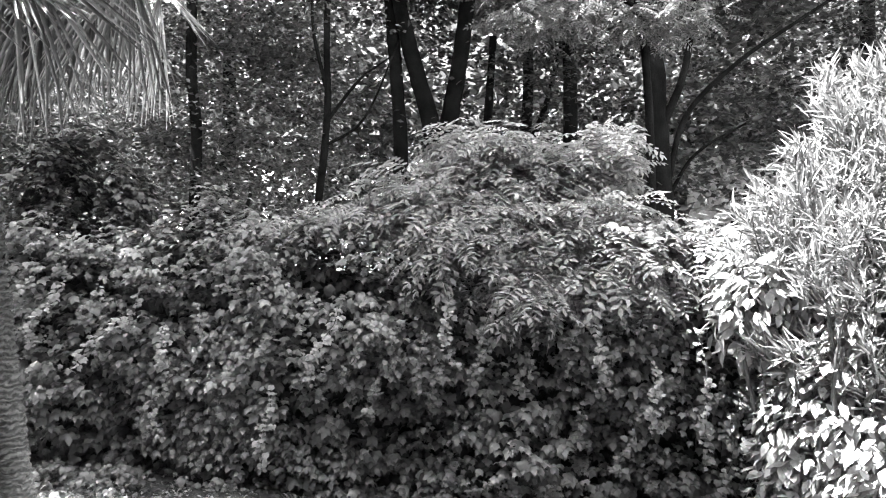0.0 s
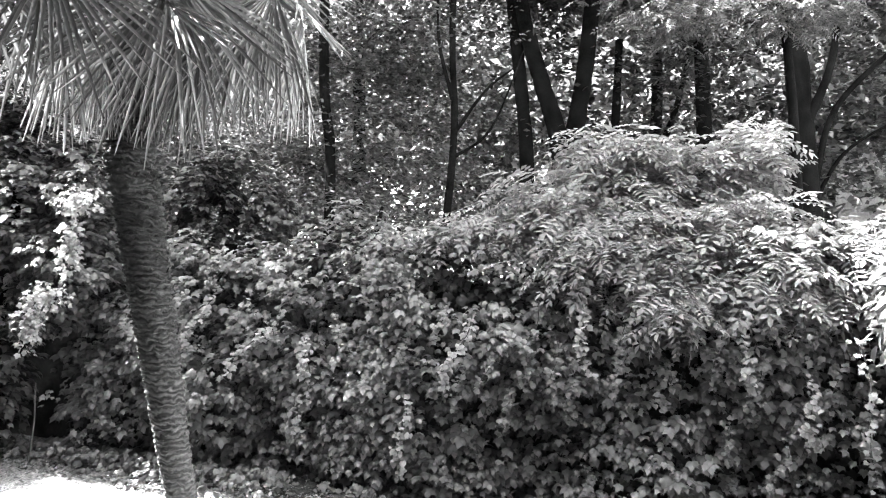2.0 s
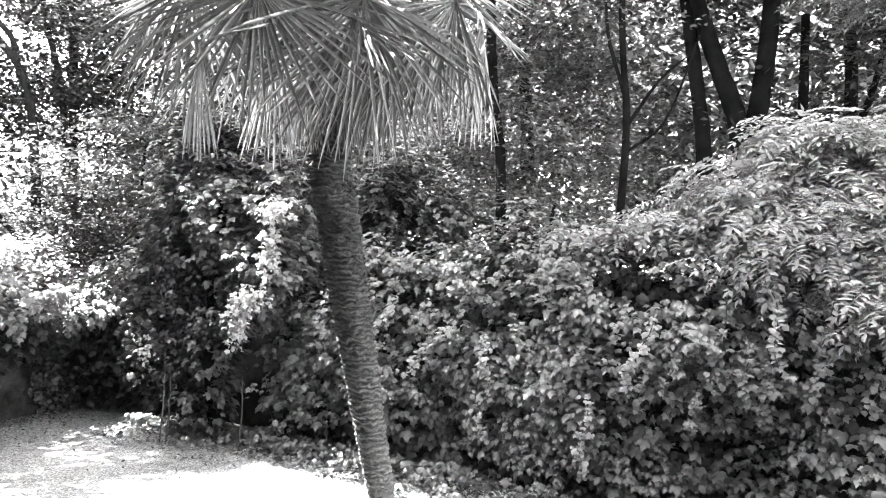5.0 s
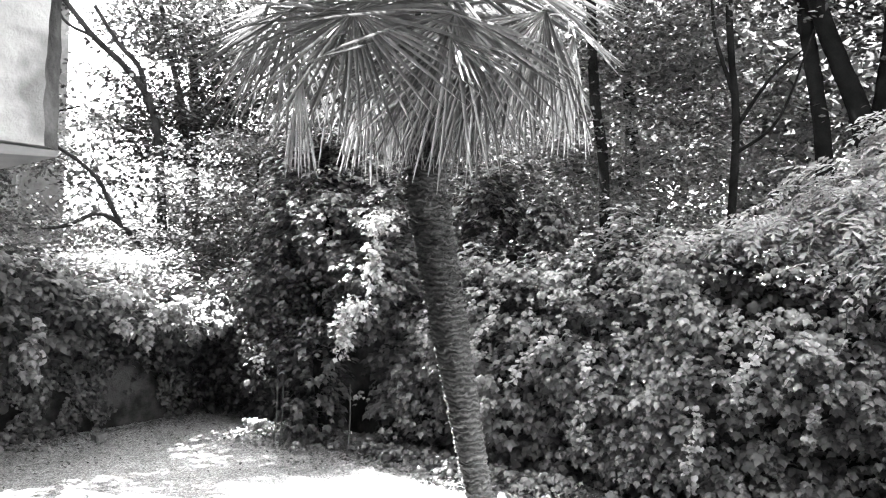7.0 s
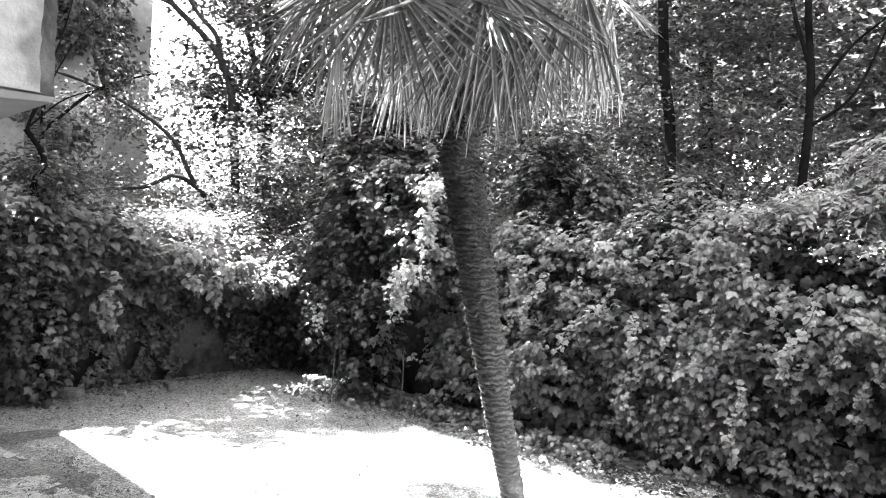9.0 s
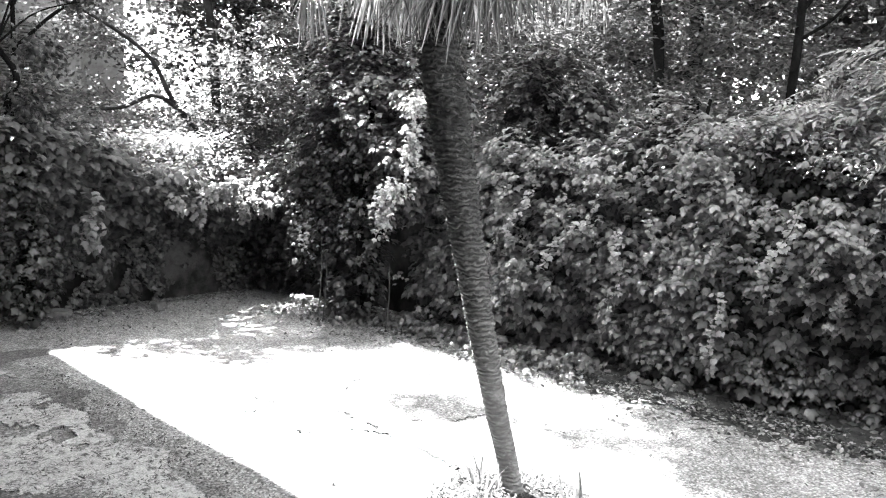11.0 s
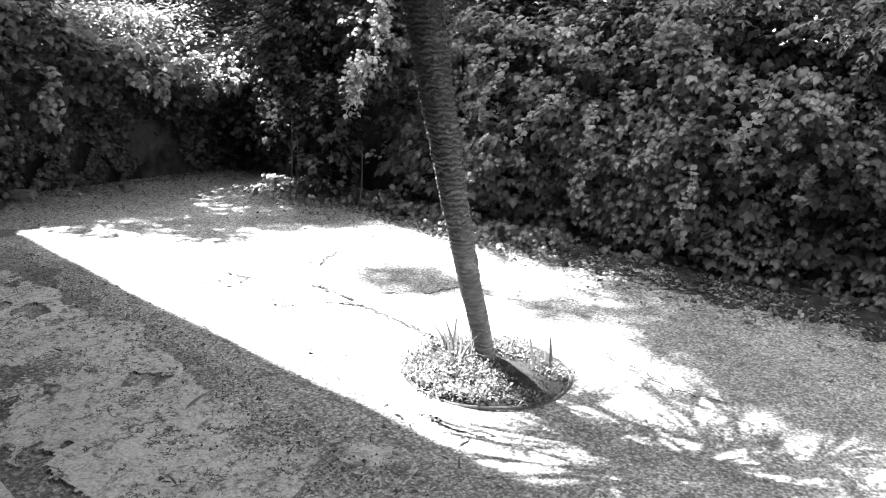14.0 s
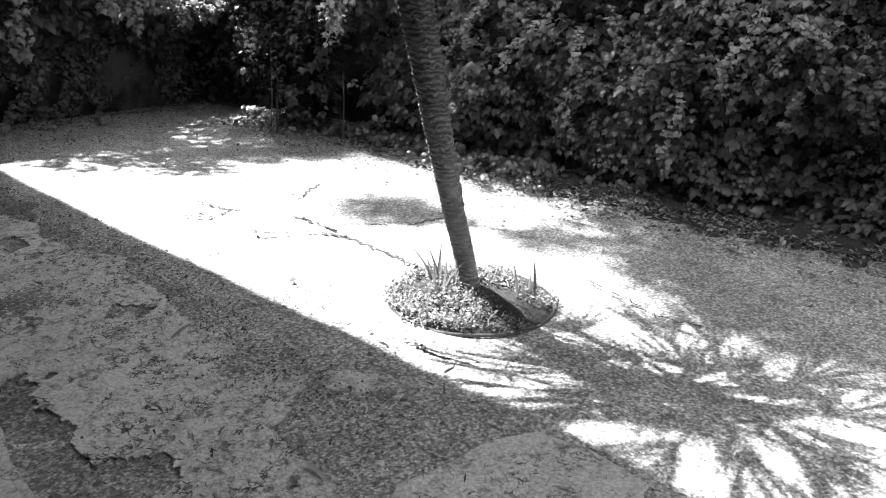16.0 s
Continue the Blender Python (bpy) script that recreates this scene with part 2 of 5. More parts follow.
# leaf shapes: x across, y along from the stalk, z out of the face; a leaf is 1 long
IVY = (np.array([(0, 0, 0), (-0.3, -0.1, -0.05), (-0.5, 0.2, -0.08), (-0.43, 0.55, -0.07), (-0.2, 0.7, -0.02), (0, 1, -0.14), (0.2, 0.7, -0.02), (0.43, 0.55, -0.07),
                 (0.5, 0.2, -0.08), (0.3, -0.1, -0.05), (0, 0.4, 0.09)]),
       np.array([(10, k, k + 1) for k in range(9)] + [(10, 9, 0)]))
VINE = (np.array([(0, 0, 0), (-0.2, -0.14, -0.03), (-0.4, 0.0, -0.06), (-0.46, 0.22, -0.07), (-0.64, 0.5, -0.26), (-0.36, 0.56, -0.08), (-0.24, 0.72, -0.08), (0, 1.06, -0.32),
                  (0.24, 0.72, -0.08), (0.36, 0.56, -0.08), (0.64, 0.5, -0.26), (0.46, 0.22, -0.07), (0.4, 0.0, -0.06), (0.2, -0.14, -0.03), (0, 0.36, 0.1)]),
        np.array([(14, k, k + 1) for k in range(13)] + [(14, 13, 0)]))
OVATE = (np.array([(0, 0, 0), (-0.24, 0.3, 0.06), (-0.2, 0.66, 0.05), (0, 1, -0.08), (0.2, 0.66, 0.05), (0.24, 0.3, 0.06), (0, 0.5, -0.02)]),
         np.array([(6, 0, 1), (6, 1, 2), (6, 2, 3), (6, 3, 4), (6, 4, 5), (6, 5, 0)]))
SIMPLE = (np.array([(0, 0, 0), (-0.3, 0.45, 0.07), (0, 1, -0.06), (0.3, 0.45, 0.07)]), np.array([(0, 1, 2), (0, 2, 3)]))
LANCE = (np.array([(0, 0, 0), (-0.085, 0.3, 0.02), (-0.075, 0.65, 0.0), (0, 1, -0.1), (0.075, 0.65, 0.0), (0.085, 0.3, 0.02), (0, 0.45, -0.02)]),
         np.array([(6, 0, 1), (6, 1, 2), (6, 2, 3), (6, 3, 4), (6, 4, 5), (6, 5, 0)]))


NARROW = (LANCE[0] * np.array((0.6, 1, 1)), LANCE[1])


def pinnate(pairs, length, wide):
    """A feathered leaf: leaflets in pairs along a bent stalk, and one at its end."""
    v, f = [], []
    def leaflet(base, way, size, half):
        i = len(v)
        side = np.array((-way[1], way[0], 0.0))
        for a, b, c in ((0, 0, 0), (0.5, 1, 0.02), (1, 0, -0.03), (0.5, -1, 0.02)):
            v.append(base + way * a * size + side * b * half + np.array((0, 0, c)))
        f.extend(((i, i + 1, i + 2), (i, i + 2, i + 3)))
    for k in range(pairs):
        y = 0.15 + 0.75 * k / (pairs - 1)
        for s in (-1, 1):
            leaflet(np.array((0, y, -0.25 * y * y)), unit(np.array((s * 1.0, 0.45, -0.15))), length * (1 - 0.25 * abs(y - 0.5)) * (1 + 0.2 * math.sin(k * 7 + s)), wide)
    leaflet(np.array((0, 0.92, -0.22)), unit(np.array((0, 1.0, -0.4))), length, wide)
    i = len(v)
    v.extend((np.array((-0.008, 0, 0)), np.array((0.008, 0, 0)), np.array((0.004, 0.92, -0.22)), np.array((-0.004, 0.92, -0.22))))
    f.extend(((i, i + 1, i + 2), (i, i + 2, i + 3)))
    return np.array(v), np.array(f)


PINNATE = pinnate(6, 0.24, 0.05)
SPRAY = pinnate(4, 0.36, 0.085)


def leaves(shape, places, normals, tips, sizes):
    """Vertices and faces of one leaf at each place, its face along its normal and its tip towards tips."""
    v, f = shape
    n = unit(normals)
    t = unit(tips - n * (tips * n).sum(1, keepdims=True))
    r = np.cross(t, n)
    s = sizes[:, None, None]
    w = places[:, None] + s * (v[None, :, 0:1] * r[:, None] + v[None, :, 1:2] * t[:, None] + v[None, :, 2:3] * n[:, None])
    return w.reshape(-1, 3), (f[None] + (np.arange(len(places)) * len(v))[:, None, None]).reshape(-1, 3)


def leaf_object(name, shape, places, normals, tips, sizes, mat, parent=None, kind="stuff", label=""):
    v, f = leaves(shape, places, normals, tips, sizes)
    ob = new(name, raw_mesh(name, v, f, mat))
    if parent is not None:
        under(ob, parent)
    return tagged(ob, label, kind=kind)


def tube(points, radii, sides=8, rough=0.0, rng=None):
    """Rings round a bent line, as arrays of vertices and quads; the ends are drawn in to a point."""
    p = np.asarray(points, float)
    k = len(p)
    way = unit(np.gradient(p, axis=0))
    a = unit(np.cross(way, np.array((0.31, 0.95, 0.05))))
    b = np.cross(way, a)
    ang = np.arange(sides) * 2 * np.pi / sides
    rad = np.asarray(radii, float)[:, None] * np.ones((1, sides))
    if rough and rng is not None:
        rad = rad * (1 + rough * rng.normal(size=rad.shape))
    v = p[:, None] + rad[..., None] * (np.cos(ang)[None, :, None] * a[:, None] + np.sin(ang)[None, :, None] * b[:, None])
    i = np.arange(k - 1)[:, None] * sides + np.arange(sides)[None]
    j = np.arange(k - 1)[:, None] * sides + (np.arange(sides)[None] + 1) % sides
    f = np.stack([i, j, j + sides, i + sides], -1).reshape(-1, 4)
    return v.reshape(-1, 3), f


def join(pieces):
    v, f, o = [], [], 0
    for a, b in pieces:
        v.append(a)
        f.append(b + o)
        o += len(a)
    return np.concatenate(v), np.concatenate(f)


def curve(points, steps):
    """A smooth line through the points (Catmull-Rom)."""
    p = np.asarray(points, float)
    p = np.concatenate([[2 * p[0] - p[1]], p, [2 * p[-1] - p[-2]]])
    out = []
    for i in range(1, len(p) - 2):
        for t in np.linspace(0, 1, steps, endpoint=False):
            out.append(0.5 * (2 * p[i] + (p[i + 1] - p[i - 1]) * t + (2 * p[i - 1] - 5 * p[i] + 4 * p[i + 1] - p[i + 2]) * t ** 2
                              + (3 * p[i] - p[i - 1] - 3 * p[i + 1] + p[i + 2]) * t ** 3))
    return np.array(out + [p[-2]])


def box(bm, lo, hi, bevel=0.0):
    r = bmesh.ops.create_cube(bm, size=1.0)
    c, d = (Vector(lo) + Vector(hi)) / 2, Vector(hi) - Vector(lo)
    for v in r["verts"]:
        v.co = Vector((v.co.x * d.x, v.co.y * d.y, v.co.z * d.z)) + c
    if bevel:
        bmesh.ops.bevel(bm, geom=list({e for v in r["verts"] for e in v.link_edges}), offset=bevel, segments=2, affect="EDGES")
    return bm


# ---- the setting ----
def hedge_y(x):
    return 5.72 - 0.13 * np.asarray(x)


def hedge_top(x):
    return 2.0 + 0.3 / (1 + np.exp(-(np.asarray(x) - 0.2) * 2.0))


def soft_noise(p, size, seed):
    """A slow random field at places (N, 3): a sum of sine waves."""
    g = np.random.default_rng(seed)
    out = np.zeros(len(p))
    for k in range(10):
        w = g.normal(size=3) / size
        out += np.sin(p @ w + g.uniform(0, 6.28))
    return out / 2.2


def build_ground():
    n = 160
    u = np.linspace(-1, 1, n)
    s = np.sign(u) * (np.abs(u) * 9 + np.abs(u) ** 9 * 240)
    x, y = np.meshgrid(s - 2.5, s + 3.0, indexing="ij")
    p = np.stack([x.ravel(), y.ravel(), np.zeros(n * n)], 1)
    near = np.exp(-((p[:, 0] + 2.5) ** 2 + (p[:, 1] - 3) ** 2) / 60)
    p[:, 2] = 0.012 * soft_noise(p, 0.5, 3) * near
    i = (np.arange(n - 1)[:, None] * n + np.arange(n - 1)[None]).ravel()
    f = np.stack([i, i + n, i + n + 1, i + 1], 1)
    return tagged(new("ground", raw_mesh("ground", p, f, M_GROUND, True)), "worn grey asphalt yard with dirt and cracks", "ground", kind="structure")


build_ground()


def wall_run(name, a, b, height, thick, label):
    """A garden wall from a to b, with a rough face."""
    a, b = Vector((*a, 0)), Vector((*b, 0))
    way = (b - a).normalized()
    out = Vector((way.y, -way.x, 0)) * thick
    bm = bmesh.new()
    low = [bm.verts.new(v + Vector((0, 0, -0.1))) for v in (a, b, b + out, a + out)]
    f = bm.faces.new(low)
    top = bmesh.ops.extrude_face_region(bm, geom=[f])["geom"]
    for v in top:
        if isinstance(v, bmesh.types.BMVert):
            v.co.z = height
    return tagged(part(name, bm, M_OLDWALL), label, "wall", kind="structure")


wall_run("wall_north", (5.5, 5.45), (-7.9, 7.2), 1.75, 0.25, "old rendered garden wall hidden under ivy")
wall_run("wall_west", (-7.73, 7.2), (-8.08, 2.95), 1.25, 0.25, "old dark garden wall with ivy on it")


# ---- the ivy on the garden wall ----
def hedge_skin(rng, count, x0, x1, proud=0.0):
    """Places on the ivy's skin, up the face and over the top, with the way out of it."""
    x = rng.uniform(x0, x1, count)
    top = hedge_top(x) + 0.07 * np.sin(x * 2.3) + 0.05 * np.sin(x * 5.1 + 1)
    s = rng.uniform(0, 1, count) * (top + 0.75)
    bend = 0.28
    p = np.zeros((count, 3))
    n = np.zeros((count, 3))
    face = s < top - bend
    arc = (~face) & (s < top - bend + 1.57 * bend)
    lid = ~(face | arc)
    a = np.clip((s - (top - bend)) / bend, 0, 1.57)
    p[:, 0] = x
    p[:, 1] = hedge_y(x) + np.where(face, 0, bend * (1 - np.cos(a)))
    p[:, 2] = np.where(face, s, top - bend + bend * np.sin(a))
    over = np.where(lid, s - (top - bend) - 1.57 * bend, 0)
    p[:, 1] += over
    p[:, 2] -= over * 0.25
    n[:, 1] = np.where(lid, -0.1, -np.cos(a))
    n[:, 2] = np.where(lid, 1.0, np.sin(a))
    swell = 0.11 * soft_noise(p, 0.28, 11) + 0.06 * soft_noise(p, 0.11, 12)
    p += n * (swell + proud - rng.exponential(0.075, count))[:, None]
    p[:, 2] = np.maximum(p[:, 2], 0.05)
    return p, n


def hang(rng, n, spread=0.35, up=1.0):
    """Leaf faces that look out and up, with tips that hang."""
    k = len(n)
    face = unit(n) * 0.7 + np.array((0, 0, up)) + rng.normal(size=(k, 3)) * spread
    tip = np.array((0, 0, -0.8)) + unit(n) * 0.8 + rng.normal(size=(k, 3)) * 0.45
    return face, tip


def tendril(parent, rng, top, length, size, mat, name="tendril", count=34, drift=0.0):
    """A hanging shoot with small leaves along its stem."""
    s = np.linspace(0, 1, 9)
    bend = rng.normal(size=2) * np.array((0.06, 0.12)) + np.array((drift, 0))
    line = np.array(top) + np.stack([bend[0] * s + 0.03 * np.sin(s * 7), -0.1 * np.sin(s * 3.1) + bend[1] * s * 0.3, -length * s], 1)
    stem = raw_mesh(name, *tube(line, 0.004 * (1.2 - s), 5), M_STEM)
    ob = under(new(name, stem), parent)
    t = rng.uniform(0, 1, count) ** 0.9
    p = np.stack([np.interp(t, s, line[:, k]) for k in range(3)], 1) + rng.normal(size=(count, 3)) * np.array((0.022, 0.018, 0.015))
    n = np.tile((0.0, -1.0, 0.3), (count, 1)) + rng.normal(size=(count, 3)) * 0.5
    v = leaf_object("shoot_leaves", IVY, p, n + np.array((0, 0, 1.1)), np.array((0, -0.3, -1.0)) + rng.normal(size=(count, 3)) * 0.6,
                    rng.uniform(0.6, 1.2, count) * size, mat, None)
    v.parent = ob
    return ob


def sprays(rng, p, n, each, along, size, spread=0.22):
    """Shoots that stand out from a skin at the places p, each with overlapping leaves that lie like shingles."""
    k = len(p)
    out = unit(n * np.array((1, 1, 0.35)))
    side = unit(np.cross(out, np.array((0, 0, 1.0))) + rng.normal(size=(k, 3)) * 0.15)
    own = size * rng.uniform(0.65, 1.25, k)
    lean = rng.normal(size=(k, 3)) * 0.22
    i = np.repeat(np.arange(k), each)
    m = len(i)
    u, w = rng.normal(size=m), rng.uniform(-1, 1, m)
    q = p[i] + side[i] * (u * along)[:, None] + out[i] * (0.05 * (1 - np.abs(w)) - 0.03 * u * u)[:, None]
    q[:, 2] += w * along * 0.5 - 0.03 * u * u
    f = out[i] * 0.55 + np.array((0, 0, 1.0)) + lean[i] + rng.normal(size=(m, 3)) * spread
    t = out[i] * 0.8 + np.array((0, 0, -0.75)) + side[i] * (u * 0.35)[:, None] + rng.normal(size=(m, 3)) * 0.3
    return q, f, t, own[i] * rng.uniform(0.6, 1.2, m)


def build_hedge():
    rng = np.random.default_rng(21)
    hedge = empty("ivy_hedge", (0, 5.8, 0), "dense dark ivy with lobed leaves covering the garden wall", "hedge")
    p, n = hedge_skin(rng, 4700, -4.75, 5.2, 0.06)
    keep = soft_noise(p * np.array((0.7, 1, 1.5)), 0.11, 14) + 0.6 * soft_noise(p * np.array((0.7, 1, 1.4)), 0.24, 15) > -0.55
    p, n = p[keep], n[keep]
    size = np.interp(p[:, 2], [0.2, 1.2, 2.2], [0.074, 0.07, 0.06])
    q, f, t, d = sprays(rng, p, n, 7, 0.1, size)
    q[:, 2] = np.maximum(q[:, 2], 0.05)
    # paler leaves gather at the top and right, putting light into leaf colour
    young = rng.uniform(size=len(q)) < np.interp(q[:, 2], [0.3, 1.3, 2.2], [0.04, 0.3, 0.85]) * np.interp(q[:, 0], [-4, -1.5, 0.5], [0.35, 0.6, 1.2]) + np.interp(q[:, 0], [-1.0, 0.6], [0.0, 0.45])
    for name, pick, mat in (("foliage", ~young, M_IVY_MID), ("upper_foliage", young, M_IVY)):
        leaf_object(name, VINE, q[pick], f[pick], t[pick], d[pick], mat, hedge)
    # inner leaves: the shade between the shoots is put into their dark colour
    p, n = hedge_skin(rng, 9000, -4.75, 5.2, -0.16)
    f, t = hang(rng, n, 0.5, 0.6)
    leaf_object("inner_foliage", VINE, p, f, t, rng.uniform(0.06, 0.1, len(p)), M_IVY_SHADED, hedge)
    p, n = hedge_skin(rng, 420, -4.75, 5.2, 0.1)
    # more pale shoots here, added to lighten the right side by colour
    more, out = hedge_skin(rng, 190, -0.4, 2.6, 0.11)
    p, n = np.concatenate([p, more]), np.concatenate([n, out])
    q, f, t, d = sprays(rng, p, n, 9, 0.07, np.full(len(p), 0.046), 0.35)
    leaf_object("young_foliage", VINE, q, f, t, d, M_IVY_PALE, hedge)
    # single large leaves that stand out from the rest
    one = raw_mesh("leaf", VINE[0], VINE[1], M_IVY_MID)
    p, n = hedge_skin(rng, 280, -3.6, 1.8, 0.12)
    p[:, 2] *= 0.85
    f, t = hang(rng, n, 0.22, 1.0)
    for q, a, b in zip(p, unit(f), t):
        b = unit(b - a * (a @ b))
        r = np.cross(b, a)
        s = rng.uniform(0.065, 0.1)
        ob = under(new("leaf", one), hedge)
        ob.matrix_basis = Matrix(((r[0], b[0], a[0], q[0]), (r[1], b[1], a[1], q[1]), (r[2], b[2], a[2], q[2]), (0, 0, 0, 1))) @ Matrix.Scale(s, 4)
    for x, z, length, drift in ((-2.53, 1.33, 0.39, -0.3), (-2.18, 1.26, 0.37, 0.14), (-1.3, 0.89, 0.61, -0.01), (-0.8, 1.51, 0.56, -0.13), (-3.05, 1.56, 0.5, -0.22), (-0.58, 1.44, 0.11, 0.22), (-0.03, 1.72, 0.58, 0.05), (1.46, 1.24, 0.48, -0.02), (1.02, 1.54, 0.52, 0.1),
                                (1.75, 1.5, 1.0, 0.05), (-3.8, 1.6, 0.45, 0.0), (2.1, 1.9, 0.9, 0.0), (0.35, 1.95, 0.4, 0.1)):
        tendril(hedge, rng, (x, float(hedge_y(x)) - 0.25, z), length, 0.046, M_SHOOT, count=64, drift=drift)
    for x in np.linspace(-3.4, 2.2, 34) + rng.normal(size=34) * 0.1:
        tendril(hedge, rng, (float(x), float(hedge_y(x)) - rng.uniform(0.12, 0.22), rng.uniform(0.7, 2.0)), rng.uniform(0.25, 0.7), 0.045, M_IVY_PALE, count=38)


build_hedge()


def blob(rng, count, centre, radius, skin=0.35):
    """Places in the outer part of an ellipsoid, with the way out of it."""
    d = unit(rng.normal(size=(count, 3)))
    r = 1 - skin * rng.uniform(0, 1, count) ** 1.3
    r = r * (1 + 0.16 * soft_noise(d * 2.0 + np.array(centre), 0.5, 5))
    return np.array(centre) + d * np.array(radius) * r[:, None], d


def blobs(rng, items, skin=0.35):
    q = [blob(rng, c, centre, radius, skin) for centre, radius, c in items]
    return np.concatenate([a for a, _ in q]), np.concatenate([b for _, b in q])


def build_corner_ivy():
    rng = np.random.default_rng(5)
    ob = empty("ivy_clump", (-5.3, 6.2, 0), "tall dark ivy grown over a stump in the garden corner", "ivy")
    p, n = blobs(rng, [((-5.35, 6.25, 2.3), (0.75, 0.6, 1.15), 7600), ((-4.75, 6.2, 1.75), (0.65, 0.5, 0.6), 4000), ((-5.95, 6.25, 1.6), (0.5, 0.5, 0.7), 3000),
                       ((-4.6, 6.35, 2.5), (0.55, 0.5, 0.6), 2200), ((-5.9, 6.6, 2.9), (0.6, 0.6, 0.7), 2000), ((-5.3, 6.0, 0.75), (0.5, 0.28, 0.7), 900)])
    keep = (p[:, 2] > 0.12) & (soft_noise(p, 0.1, 16) + 0.7 * soft_noise(p, 0.28, 17) > -0.5)
    p, n = p[keep], n[keep]
    f, t = hang(rng, n, 0.4, 1.5)
    size = 0.04 + 0.06 * rng.uniform(0, 1, len(p)) ** 1.3
    # leaves below 0.95 m all take the dark copy, as shade in the hollow
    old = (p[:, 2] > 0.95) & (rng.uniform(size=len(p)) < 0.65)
    for name, pick, mat in (("foliage", old, M_IVY_MID), ("inner_foliage", ~old, M_IVY_SHADED)):
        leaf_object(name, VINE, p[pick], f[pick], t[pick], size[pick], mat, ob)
    v, q = join([tube(curve([(-5.3, 6.3, 0), (-5.4, 6.25, 1.0), (-5.3, 6.3, 2.6)], 8), np.linspace(0.07, 0.04, 17), 9, 0.08, rng)])
    under(new("trunk", raw_mesh("trunk", v, q, M_BARK, True)), ob)
    for x, y, z, h in ((-5.55, 5.75, 0, 0.95), (-5.5, 5.78, 0, 0.8), (-4.75, 5.95, 0, 0.7)):
        line = curve([(x, y, z), (x + 0.01, y + 0.03, h * 0.5), (x - 0.02, y + 0.06, h)], 5)
        under(new("stem", raw_mesh("stem", *tube(line, np.linspace(0.008, 0.005, len(line)), 6), M_STEM, True)), ob)
    # sprays where the sun falls; their pale colour stands in for that sun
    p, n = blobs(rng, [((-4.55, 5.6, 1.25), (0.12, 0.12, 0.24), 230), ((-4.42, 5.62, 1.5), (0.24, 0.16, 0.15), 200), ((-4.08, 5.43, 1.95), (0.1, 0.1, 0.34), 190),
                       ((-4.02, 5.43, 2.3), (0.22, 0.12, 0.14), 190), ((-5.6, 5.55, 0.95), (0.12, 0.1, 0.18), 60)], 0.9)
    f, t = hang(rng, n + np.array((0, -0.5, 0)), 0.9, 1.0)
    leaf_object("hanging_spray", VINE, p, f, t, rng.uniform(0.024, 0.05, len(p)), M_SUNNY, ob, label="hanging leaves coloured pale to look sunlit")


build_corner_ivy()


def build_stump_ivy():
    rng = np.random.default_rng(7)
    ob = empty("ivied_stump", (-3.55, 7.25, 0), "dark ivy mass on a stump behind the garden wall", "ivy")
    p, n = blobs(rng, [((-3.55, 7.2, 2.5), (0.4, 0.4, 0.5), 2800), ((-3.85, 7.15, 2.45), (0.35, 0.35, 0.5), 1500), ((-3.2, 7.2, 2.3), (0.3, 0.35, 0.4), 1100)])
    keep = soft_noise(p, 0.1, 18) + 0.7 * soft_noise(p, 0.25, 19) > -0.4
    p, n = p[keep], n[keep]
    f, t = hang(rng, n, 0.4, 1.3)
    leaf_object("foliage", VINE, p, f, t, 0.04 + 0.05 * rng.uniform(0, 1, len(p)) ** 1.3, M_IVY_SHADED, ob)
    v, q = tube(curve([(-3.55, 7.25, 0), (-3.6, 7.2, 1.0), (-3.55, 7.2, 2.05)], 8), np.linspace(0.14, 0.07, 17), 9, 0.08, rng)
    under(new("trunk", raw_mesh("trunk", v, q, M_BARK, True)), ob)


build_stump_ivy()


